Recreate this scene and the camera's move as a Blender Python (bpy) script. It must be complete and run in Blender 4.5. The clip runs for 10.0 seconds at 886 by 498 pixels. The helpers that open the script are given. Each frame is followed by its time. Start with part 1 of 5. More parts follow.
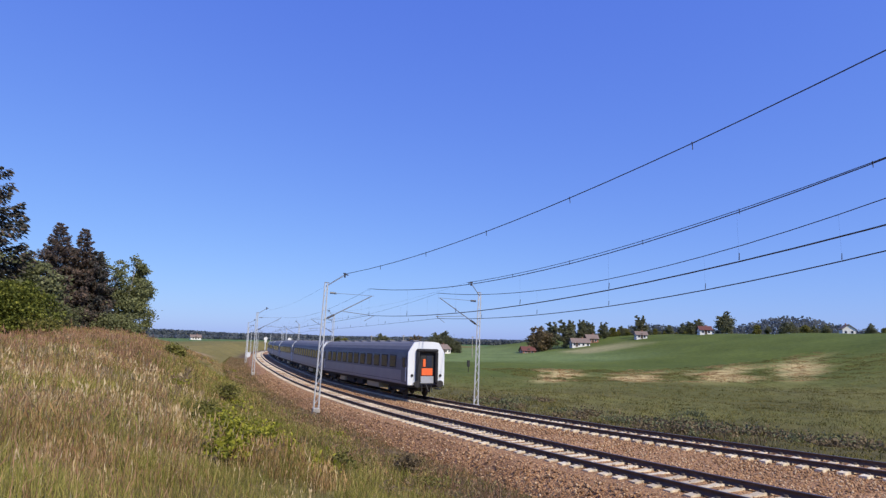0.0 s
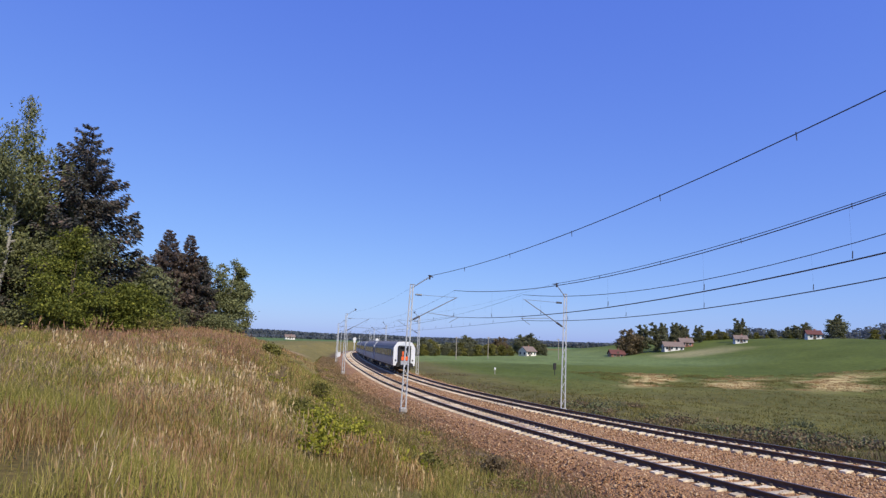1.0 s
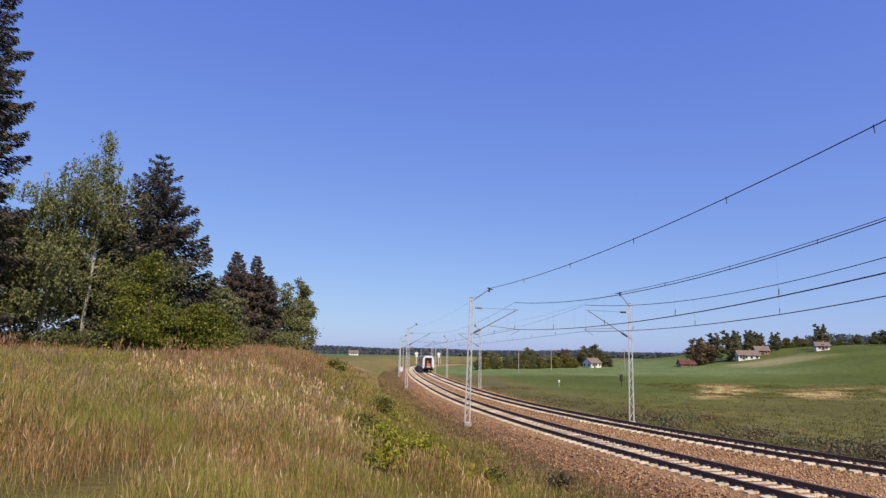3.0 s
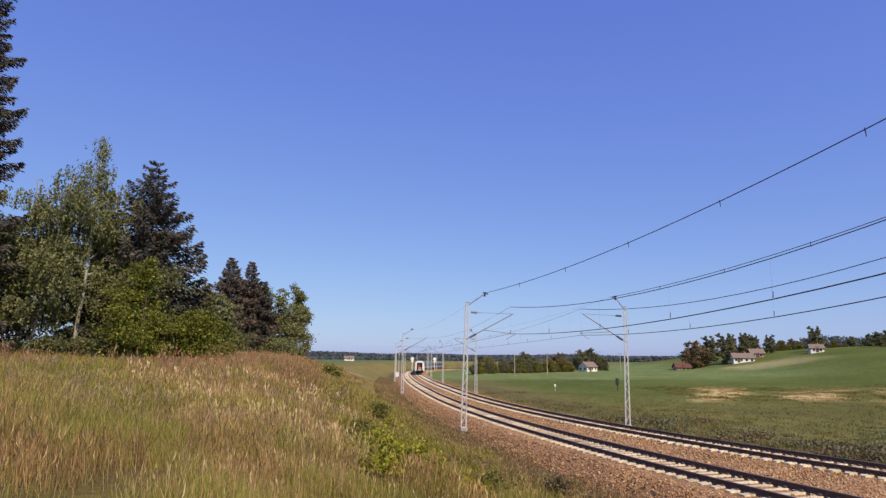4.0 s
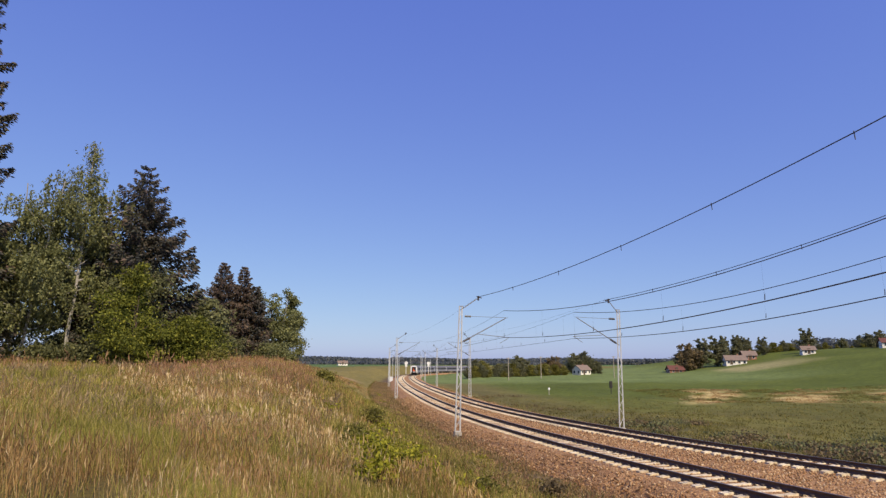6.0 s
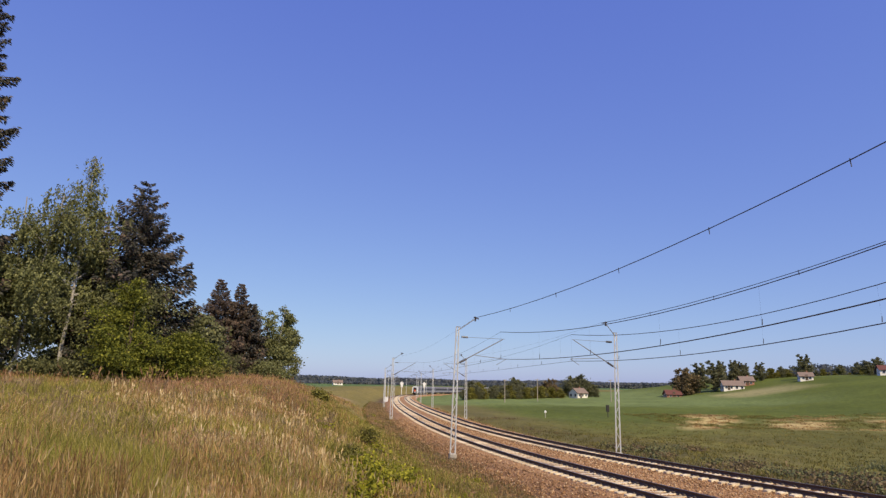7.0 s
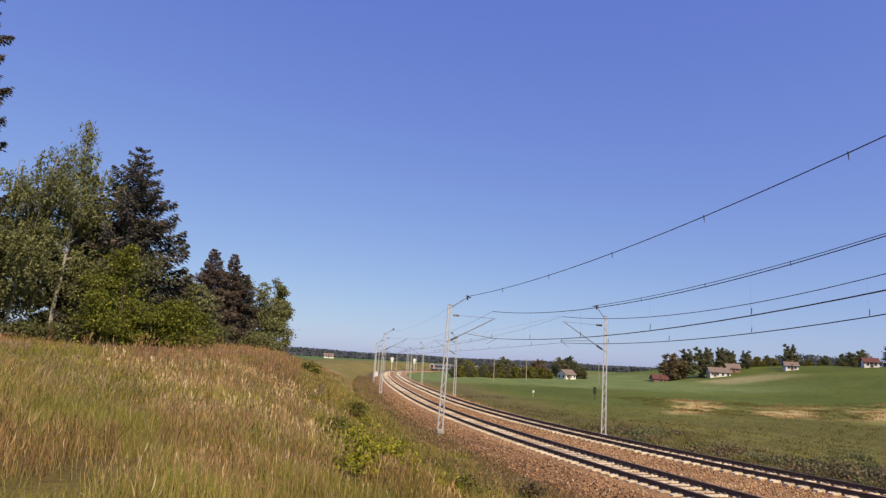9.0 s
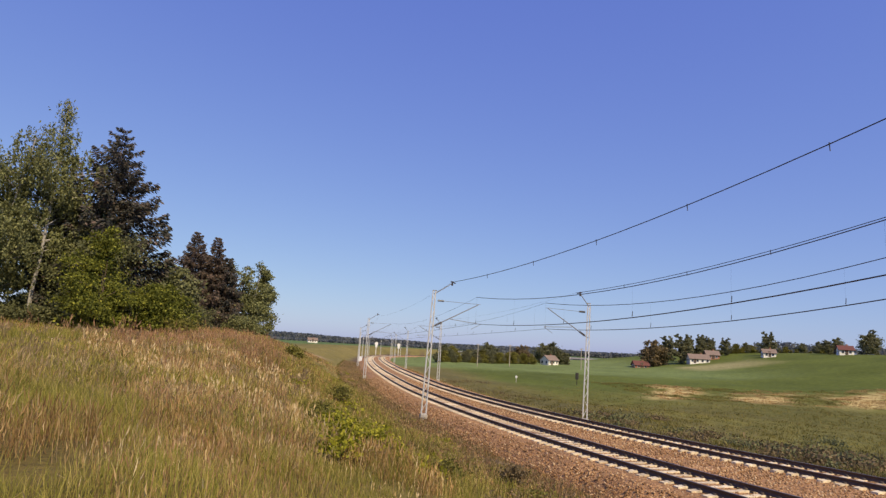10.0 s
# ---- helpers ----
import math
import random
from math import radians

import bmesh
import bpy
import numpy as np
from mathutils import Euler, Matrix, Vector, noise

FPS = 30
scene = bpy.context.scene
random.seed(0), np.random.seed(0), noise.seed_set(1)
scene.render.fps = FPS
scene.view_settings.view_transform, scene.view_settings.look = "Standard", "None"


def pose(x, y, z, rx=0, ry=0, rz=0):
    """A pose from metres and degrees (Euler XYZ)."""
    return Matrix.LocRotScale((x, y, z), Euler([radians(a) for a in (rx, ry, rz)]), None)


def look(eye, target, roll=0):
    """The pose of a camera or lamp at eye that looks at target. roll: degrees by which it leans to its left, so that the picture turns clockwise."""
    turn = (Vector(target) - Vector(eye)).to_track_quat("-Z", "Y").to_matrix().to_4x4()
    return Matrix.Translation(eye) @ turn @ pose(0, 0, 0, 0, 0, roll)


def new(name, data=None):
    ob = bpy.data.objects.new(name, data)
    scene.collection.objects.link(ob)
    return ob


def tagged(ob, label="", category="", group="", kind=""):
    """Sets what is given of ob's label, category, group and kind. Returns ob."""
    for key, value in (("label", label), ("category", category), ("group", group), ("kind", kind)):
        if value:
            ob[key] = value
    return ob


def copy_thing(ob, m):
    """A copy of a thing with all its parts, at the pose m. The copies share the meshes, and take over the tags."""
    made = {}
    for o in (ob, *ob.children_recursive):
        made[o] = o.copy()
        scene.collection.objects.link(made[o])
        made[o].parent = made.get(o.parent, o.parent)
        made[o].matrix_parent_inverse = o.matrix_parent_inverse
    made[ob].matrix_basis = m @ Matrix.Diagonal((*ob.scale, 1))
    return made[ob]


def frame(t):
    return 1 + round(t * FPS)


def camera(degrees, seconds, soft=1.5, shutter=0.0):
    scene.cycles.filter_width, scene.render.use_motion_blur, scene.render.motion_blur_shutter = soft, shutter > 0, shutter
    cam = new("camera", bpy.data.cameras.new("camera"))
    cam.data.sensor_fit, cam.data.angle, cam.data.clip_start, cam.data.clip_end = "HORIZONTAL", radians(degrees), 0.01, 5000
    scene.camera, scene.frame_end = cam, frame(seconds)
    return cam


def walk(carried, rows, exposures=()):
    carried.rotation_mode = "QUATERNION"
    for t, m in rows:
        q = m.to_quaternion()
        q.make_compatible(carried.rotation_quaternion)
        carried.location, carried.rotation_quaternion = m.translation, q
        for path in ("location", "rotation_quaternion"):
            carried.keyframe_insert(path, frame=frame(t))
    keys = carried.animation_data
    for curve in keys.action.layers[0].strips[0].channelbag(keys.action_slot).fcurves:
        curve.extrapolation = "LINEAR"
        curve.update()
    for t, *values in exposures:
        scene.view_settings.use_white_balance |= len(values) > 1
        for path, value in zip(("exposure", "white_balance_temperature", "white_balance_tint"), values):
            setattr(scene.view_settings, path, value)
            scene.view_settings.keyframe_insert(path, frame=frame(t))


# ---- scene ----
EYE = (0.0, 0.0, 4.5)
cam = camera(73.51, 10.0, soft=1.35)
# seconds, pan to the left, tilt up, roll
TURNS = [
    (0.0, -12.600, 8.780, 1.550),
    (0.5, -7.450, 9.520, 1.300),
    (1.0, -4.420, 8.680, 2.150),
    (1.5, -0.360, 8.770, 1.980),
    (2.0, 1.790, 9.170, 2.050),
    (2.5, 1.680, 9.530, 1.450),
    (4.0, 0.842, 10.255, 0.660),
    (4.5, 0.672, 10.453, 0.530),
    (5.0, 0.990, 10.400, 0.310),
    (6.5, -0.200, 11.226, 0.390),
    (7.0, 0.010, 12.590, 1.150),
    (7.5, -0.090, 12.820, 2.460),
    (8.0, 0.065, 12.640, 3.150),
    (8.5, -0.080, 11.650, 2.770),
    (9.0, -0.600, 10.480, 3.160),
    (9.5, -1.030, 9.780, 3.390),
    (10.0, -2.130, 9.180, 3.500),
]
walk(cam, [(t, pose(*EYE, 0, 0, pan) @ pose(0, 0, 0, 90 + tilt) @ pose(0, 0, 0, 0, 0, roll)) for t, pan, tilt, roll in TURNS],
     [(0.0, 0.07, 5760, 12), (1.5, 0.09, 6010, 12), (2.5, 0.09, 6410, 12), (5.0, 0.08, 6870, 12), (10.0, 0.08, 7350, 12)])

# ---------------------------------------------------------------- light
SUN_AZ, SUN_EL = radians(151), radians(44)     # clockwise from +y
world = bpy.data.worlds.new("sky")
scene.world = world
world.use_nodes = True
wn, wl = world.node_tree.nodes, world.node_tree.links
sky = wn.new("ShaderNodeTexSky")
sky.sky_type = "NISHITA"
sky.sun_disc = False
sky.sun_elevation, sky.sun_rotation = SUN_EL, SUN_AZ
sky.altitude, sky.air_density, sky.dust_density, sky.ozone_density = 100, 1.0, 0.6, 4.0
# the sky's blue is deeper and its horizon less glaring than the bare model: grade it by channel
split, joined = wn.new("ShaderNodeSeparateColor"), wn.new("ShaderNodeCombineColor")
wl.new(sky.outputs[0], split.inputs[0])
for i, (power, gain) in enumerate(((0.70, 1.22), (0.70, 1.46), (0.29, 4.65))):
    pw, mu = wn.new("ShaderNodeMath"), wn.new("ShaderNodeMath")
    pw.operation, mu.operation = "POWER", "MULTIPLY"
    pw.inputs[1].default_value, mu.inputs[1].default_value = power, gain
    wl.new(split.outputs[i], pw.inputs[0])
    wl.new(pw.outputs[0], mu.inputs[0])
    wl.new(mu.outputs[0], joined.inputs[i])
wl.new(joined.outputs[0], wn["Background"].inputs["Color"])
wn["Background"].inputs["Strength"].default_value = 0.1
sun = new("sun", bpy.data.lights.new("sun", "SUN"))
sun.data.energy, sun.data.angle, sun.data.color = 4.5, radians(0.5), (1.0, 0.86, 0.63)
SUN_DIR = Vector((math.sin(SUN_AZ) * math.cos(SUN_EL), math.cos(SUN_AZ) * math.cos(SUN_EL), math.sin(SUN_EL)))
sun.matrix_world = look(SUN_DIR * 100, (0, 0, 0))


# ---------------------------------------------------------------- materials
def material(name, rough=0.8, metal=0.0):
    m = bpy.data.materials.new(name)
    m.use_nodes = True
    b = m.node_tree.nodes["Principled BSDF"]
    b.inputs["Roughness"].default_value = rough
    b.inputs["Metallic"].default_value = metal
    return m, m.node_tree.nodes, m.node_tree.links, b


def ramp(nodes, stops):
    r = nodes.new("ShaderNodeValToRGB")
    e = r.color_ramp.elements
    while len(e) < len(stops):
        e.new(0.5)
    for i, (p, c) in enumerate(stops):
        e[i].position = p
        e[i].color = (*c, 1)
    return r


def noise_node(nodes, links, scale, detail=4, rough=0.6, coords="Object"):
    tc = nodes.new("ShaderNodeTexCoord")
    n = nodes.new("ShaderNodeTexNoise")
    n.inputs["Scale"].default_value = scale
    n.inputs["Detail"].default_value = detail
    n.inputs["Roughness"].default_value = rough
    links.new(tc.outputs[coords], n.inputs["Vector"])
    return n


def mix(nodes, links, kind, fac, a, b):
    m = nodes.new("ShaderNodeMix")
    m.data_type, m.blend_type = "RGBA", kind
    for socket, v in ((m.inputs[0], fac), (m.inputs[6], a), (m.inputs[7], b)):
        if isinstance(v, (int, float)):
            socket.default_value = v
        elif isinstance(v, tuple):
            socket.default_value = (*v, 1)
        else:
            links.new(v, socket)
    return m.outputs[2]


def surface(name, c1, c2, scale=3.0, rough=0.8, metal=0.0, bump=0.2, fine=40.0, dist=0.01):
    """Two-scale varied surface between two colours, with fine relief."""
    m, n, l, b = material(name, rough, metal)
    big, small = noise_node(n, l, scale), noise_node(n, l, fine, 3)
    add = n.new("ShaderNodeMath")
    add.operation = "MULTIPLY_ADD"
    l.new(small.outputs[0], add.inputs[0])
    add.inputs[1].default_value = 0.5
    half = n.new("ShaderNodeMath")
    half.operation = "MULTIPLY"
    half.inputs[1].default_value = 0.5
    l.new(big.outputs[0], half.inputs[0])
    l.new(half.outputs[0], add.inputs[2])
    r = ramp(n, [(0.3, c1), (0.7, c2)])
    l.new(add.outputs[0], r.inputs[0])
    l.new(r.outputs[0], b.inputs["Base Color"])
    bp = n.new("ShaderNodeBump")
    bp.inputs["Strength"].default_value = bump
    bp.inputs["Distance"].default_value = dist
    l.new(small.outputs[0], bp.inputs["Height"])
    l.new(bp.outputs[0], b.inputs["Normal"])
    return m


def leafy(name, stops, patch=0.25, amount=0.4, trans=0.3, rough=0.6):
    """Leaves or blades: colour by island, shifted by broad patches; light passes through."""
    m, n, l, b = material(name, rough)
    b.inputs["Specular IOR Level"].default_value = 0.15
    geo = n.new("ShaderNodeNewGeometry")
    r = ramp(n, stops)
    l.new(geo.outputs["Random Per Island"], r.inputs[0])
    ns = noise_node(n, l, patch, 3)
    rr = ramp(n, [(0.35, (0.55, 0.55, 0.55)), (0.7, (1.25, 1.25, 1.2))])
    l.new(ns.outputs[0], rr.inputs[0])
    col = mix(n, l, "MULTIPLY", amount, r.outputs[0], rr.outputs[0])
    l.new(col, b.inputs["Base Color"])
    t = n.new("ShaderNodeBsdfTranslucent")
    l.new(col, t.inputs["Color"])
    ms = n.new("ShaderNodeMixShader")
    ms.inputs[0].default_value = trans
    l.new(b.outputs[0], ms.inputs[1])
    l.new(t.outputs[0], ms.inputs[2])
    l.new(ms.outputs[0], n["Material Output"].inputs["Surface"])
    return m


def land_material():
    m, n, l, b = material("land", 0.95)
    b.inputs["Specular IOR Level"].default_value = 0.15
    at = n.new("ShaderNodeAttribute")
    at.attribute_name = "cover"
    a, c, f = noise_node(n, l, 0.05, 5), noise_node(n, l, 0.9, 5), noise_node(n, l, 9.0, 4)
    r1 = ramp(n, [(0.3, (0.75, 0.78, 0.7)), (0.7, (1.2, 1.18, 1.1))])
    r2 = ramp(n, [(0.3, (0.6, 0.62, 0.55)), (0.7, (1.35, 1.3, 1.2))])
    l.new(a.outputs[0], r1.inputs[0])
    l.new(c.outputs[0], r2.inputs[0])
    col = mix(n, l, "MULTIPLY", 1.0, at.outputs["Color"], r1.outputs[0])
    col = mix(n, l, "MULTIPLY", 0.7, col, r2.outputs[0])
    l.new(col, b.inputs["Base Color"])
    bp = n.new("ShaderNodeBump")
    bp.inputs["Strength"].default_value = 0.6
    bp.inputs["Distance"].default_value = 0.15
    l.new(f.outputs[0], bp.inputs["Height"])
    l.new(bp.outputs[0], b.inputs["Normal"])
    return m


def stone_material():
    m, n, l, b = material("stone", 0.9)
    geo = n.new("ShaderNodeNewGeometry")
    r = ramp(n, [(0.0, (0.13, 0.072, 0.034)), (0.35, (0.28, 0.155, 0.070)), (0.7, (0.41, 0.24, 0.115)), (1.0, (0.56, 0.41, 0.25))])
    l.new(geo.outputs["Random Per Island"], r.inputs[0])
    l.new(r.outputs[0], b.inputs["Base Color"])
    return m


def ballast_material():
    m, n, l, b = material("ballast", 0.95)
    tc = n.new("ShaderNodeTexCoord")
    v = n.new("ShaderNodeTexVoronoi")
    v.inputs["Scale"].default_value = 17
    l.new(tc.outputs["Object"], v.inputs["Vector"])
    sep = n.new("ShaderNodeSeparateColor")
    l.new(v.outputs["Color"], sep.inputs[0])
    r = ramp(n, [(0.0, (0.17, 0.086, 0.038)), (0.5, (0.38, 0.208, 0.088)), (1.0, (0.53, 0.335, 0.16))])
    l.new(sep.outputs[0], r.inputs[0])
    big = noise_node(n, l, 0.6, 4)
    rb = ramp(n, [(0.3, (0.75, 0.7, 0.68)), (0.7, (1.2, 1.15, 1.1))])
    l.new(big.outputs[0], rb.inputs[0])
    l.new(mix(n, l, "MULTIPLY", 1.0, r.outputs[0], rb.outputs[0]), b.inputs["Base Color"])
    bp = n.new("ShaderNodeBump")
    bp.inputs["Strength"].default_value = 0.9
    bp.inputs["Distance"].default_value = 0.05
    l.new(v.outputs["Distance"], bp.inputs["Height"])
    bp.invert = True
    l.new(bp.outputs[0], b.inputs["Normal"])
    return m


def per_object(name, stops, rough=0.85, scale=6.0):
    m, n, l, b = material(name, rough)
    oi = n.new("ShaderNodeObjectInfo")
    r = ramp(n, stops)
    l.new(oi.outputs["Random"], r.inputs[0])
    ns = noise_node(n, l, scale, 4)
    rr = ramp(n, [(0.3, (0.7, 0.68, 0.65)), (0.7, (1.15, 1.12, 1.1))])
    l.new(ns.outputs[0], rr.inputs[0])
    l.new(mix(n, l, "MULTIPLY", 1.0, r.outputs[0], rr.outputs[0]), b.inputs["Base Color"])
    return m


LAND, STONE, BALLAST = land_material(), stone_material(), ballast_material()
CONCRETE = per_object("sleeper_concrete", [(0.0, (0.50, 0.42, 0.29)), (0.5, (0.66, 0.57, 0.40)), (1.0, (0.78, 0.70, 0.52))])
RAIL = surface("rail_side", (0.075, 0.048, 0.036), (0.14, 0.086, 0.06), 4, 0.75, 0.2)
RAIL_TOP = surface("rail_running_face", (0.16, 0.15, 0.15), (0.25, 0.24, 0.24), 4, 0.35, 0.9)
CLIP = surface("clip", (0.04, 0.03, 0.025), (0.08, 0.06, 0.05), 9, 0.8)
GALV = surface("galvanised_steel", (0.60, 0.61, 0.60), (0.77, 0.78, 0.76), 2.5, 0.55, 0.35)
FOOT = surface("mast_foot", (0.30, 0.28, 0.25), (0.45, 0.42, 0.37), 4, 0.9)
WIRE = surface("wire", (0.05, 0.055, 0.07), (0.09, 0.09, 0.11), 2, 0.6, 0.3)
PORCELAIN = surface("insulator", (0.035, 0.028, 0.026), (0.06, 0.045, 0.04), 4, 0.4)
ARM = surface("weathered_arm_steel", (0.16, 0.165, 0.18), (0.26, 0.27, 0.29), 3, 0.6, 0.3)
WHITE = surface("white_paint", (0.74, 0.74, 0.72), (0.82, 0.82, 0.80), 2, 0.5)
STRAW = leafy("dry_grass", [(0.0, (0.13, 0.075, 0.035)), (0.3, (0.30, 0.18, 0.075)), (0.65, (0.46, 0.285, 0.12)), (0.9, (0.58, 0.395, 0.185)), (1.0, (0.72, 0.56, 0.32))], 0.45, 0.65, 0.25, 0.7)
BANK_WEED = leafy("bank_weeds", [(0.0, (0.095, 0.07, 0.042)), (0.5, (0.165, 0.122, 0.07)), (1.0, (0.26, 0.195, 0.11))], 0.15, 0.6, 0.2, 0.8)
BLEACHED = leafy("bleached_stalks", [(0.0, (0.36, 0.24, 0.105)), (0.5, (0.50, 0.35, 0.165)), (1.0, (0.72, 0.58, 0.35))], 0.5, 0.3, 0.2, 0.6)
RED_GRASS = leafy("reddish_seed_grass", [(0.0, (0.22, 0.115, 0.065)), (0.5, (0.37, 0.21, 0.115)), (1.0, (0.50, 0.32, 0.185))], 0.3, 0.4, 0.25, 0.7)
BANK_GRASS = leafy("bank_grass", [(0.0, (0.115, 0.108, 0.03)), (0.5, (0.19, 0.172, 0.047)), (1.0, (0.29, 0.24, 0.082))], 0.12, 0.9, 0.25, 0.7)
WEED = leafy("withered_weeds", [(0.0, (0.17, 0.125, 0.075)), (0.5, (0.29, 0.215, 0.125)), (1.0, (0.42, 0.32, 0.18))], 0.15, 0.6, 0.2, 0.8)
GREEN_GRASS = leafy("green_grass", [(0.0, (0.15, 0.155, 0.03)), (0.4, (0.28, 0.265, 0.055)), (0.75, (0.38, 0.335, 0.09)), (1.0, (0.54, 0.43, 0.15))], 0.3, 0.6, 0.3, 0.6)
SPRUCE = leafy("spruce_needles", [(0.0, (0.048, 0.054, 0.048)), (0.5, (0.086, 0.086, 0.072)), (0.85, (0.13, 0.108, 0.088)), (1.0, (0.18, 0.125, 0.10))], 0.3, 0.4, 0.1)
BROWN_SPRUCE = leafy("browning_needles", [(0.0, (0.075, 0.067, 0.058)), (0.5, (0.125, 0.098, 0.08)), (1.0, (0.21, 0.145, 0.11))], 0.3, 0.4, 0.1)
BIRCH_LEAF = leafy("birch_leaves", [(0.0, (0.12, 0.135, 0.06)), (0.5, (0.20, 0.215, 0.09)), (1.0, (0.33, 0.335, 0.15))], 0.3, 0.5, 0.3)
BRIGHT_LEAF = leafy("young_leaves", [(0.0, (0.08, 0.095, 0.02)), (0.5, (0.16, 0.18, 0.034)), (0.85, (0.27, 0.285, 0.05)), (1.0, (0.42, 0.41, 0.07))], 0.4, 0.5, 0.35)
SHRUB_LEAF = leafy("shrub_leaves", [(0.0, (0.14, 0.15, 0.02)), (0.5, (0.28, 0.28, 0.03)), (0.85, (0.42, 0.40, 0.045)), (1.0, (0.54, 0.49, 0.07))], 0.4, 0.5, 0.35)
OLIVE_LEAF = leafy("olive_leaves", [(0.0, (0.11, 0.11, 0.03)), (0.5, (0.20, 0.19, 0.045)), (1.0, (0.32, 0.29, 0.08))], 0.4, 0.5, 0.35)
# leaves of the distant farm trees, paled and greyed by haze put into the colour
HAZED_LEAF = leafy("hazed_leaves", [(0.0, (0.13, 0.135, 0.08)), (0.5, (0.20, 0.205, 0.115)), (1.0, (0.29, 0.285, 0.16))], 0.3, 0.3, 0.5)
DEAD_SPRUCE = leafy("dead_needles", [(0.0, (0.13, 0.075, 0.06)), (0.5, (0.22, 0.12, 0.09)), (1.0, (0.32, 0.19, 0.14))], 0.3, 0.4, 0.1)
DARK_LEAF = leafy("dark_leaves", [(0.0, (0.085, 0.096, 0.05)), (0.5, (0.15, 0.16, 0.075)), (1.0, (0.25, 0.255, 0.115))], 0.3, 0.4, 0.25)
BROWN_LEAF = leafy("brownish_leaves", [(0.0, (0.12, 0.09, 0.05)), (0.5, (0.19, 0.145, 0.08)), (1.0, (0.28, 0.21, 0.115))], 0.1, 0.4, 0.25)
# woods on the horizon: bluish-grey distance haze mixed into the foliage colour
HAZED_WOODS = leafy("far_woods", [(0.0, (0.13, 0.145, 0.15)), (1.0, (0.18, 0.195, 0.205))], 0.01, 0.2, 0.5)
BARK = surface("bark", (0.06, 0.045, 0.035), (0.14, 0.10, 0.075), 3, 0.95)
BIRCH_BARK = surface("birch_bark", (0.14, 0.13, 0.115), (0.48, 0.46, 0.42), 5, 0.8)


# ---------------------------------------------------------------- mesh helpers
def mesh_np(name, verts, tris, mat, quads=None):
    """A mesh from arrays of places and of triangles (and quads)."""
    me = bpy.data.meshes.new(name)
    verts = np.asarray(verts, np.float32)
    tris = np.zeros((0, 3), np.int32) if tris is None else np.asarray(tris, np.int32)
    quads = np.zeros((0, 4), np.int32) if quads is None else np.asarray(quads, np.int32)
    loops = np.concatenate([tris.ravel(), quads.ravel()])
    starts = np.concatenate([np.arange(len(tris)) * 3, len(tris) * 3 + np.arange(len(quads)) * 4]).astype(np.int32)
    me.vertices.add(len(verts))
    me.vertices.foreach_set("co", verts.ravel())
    me.loops.add(len(loops))
    me.loops.foreach_set("vertex_index", loops.astype(np.int32))
    me.polygons.add(len(starts))
    me.polygons.foreach_set("loop_start", starts)
    me.update(calc_edges=True)
    me.validate()
    me.materials.append(mat)
    return me


def part(name, data, mat, parent=None, label=""):
    """Links a bmesh or a mesh as one object under a thing or part."""
    if isinstance(data, bmesh.types.BMesh):
        me = bpy.data.meshes.new(name)
        data.to_mesh(me)
        data.free()
        me.materials.append(mat)
    else:
        me = data
    ob = new(name, me)
    if parent is not None:
        ob.parent = parent
    if label:
        tagged(ob, label)
    return ob


def box(bm, size, at, turn=(0, 0, 0), bevel=0.0):
    """Adds a block, bevelled if asked, to bm."""
    m = pose(*at, *turn) @ Matrix.Diagonal((*size, 1))
    r = bmesh.ops.create_cube(bm, size=1.0, matrix=m)
    if bevel:
        edges = list({e for v in r["verts"] for e in v.link_edges})
        bmesh.ops.bevel(bm, geom=edges, offset=bevel, segments=1, affect="EDGES")
    return bm


def rod(bm, a, b, r1, r2=None, sides=8):
    """Adds a tapered rod from a to b to bm."""
    a, b = Vector(a), Vector(b)
    d = b - a
    m = Matrix.Translation((a + b) / 2) @ d.to_track_quat("Z", "Y").to_matrix().to_4x4()
    bmesh.ops.create_cone(bm, cap_ends=True, segments=sides, radius1=r1, radius2=r1 if r2 is None else r2, depth=d.length, matrix=m)
    return bm


def tube(points, r, sides=5):
    """Arrays of a thin tube along points."""
    p = np.asarray(points, float)
    d = np.gradient(p, axis=0)
    d /= np.linalg.norm(d, axis=1)[:, None]
    side = np.cross(d, [0, 0, 1.0])
    side /= np.linalg.norm(side, axis=1)[:, None] + 1e-9
    up = np.cross(side, d)
    a = np.arange(sides) / sides * 2 * np.pi
    v = (p[:, None] + r * (np.cos(a)[None, :, None] * side[:, None] + np.sin(a)[None, :, None] * up[:, None])).reshape(-1, 3)
    i = np.arange(len(p) - 1)[:, None] * sides
    j = np.arange(sides)[None]
    k = (j + 1) % sides
    q = np.stack([i + j, i + k, i + sides + k, i + sides + j], -1).reshape(-1, 4)
    return v, q


def join_np(pieces):
    """Joins (verts, faces) arrays."""
    vs, fs, n = [], [], 0
    for v, f in pieces:
        vs.append(v)
        fs.append(f + n)
        n += len(v)
    return np.concatenate(vs), np.concatenate(fs)


def smooth(x, a, b):
    t = np.clip((x - a) / (b - a), 0, 1)
    return t * t * (3 - 2 * t)


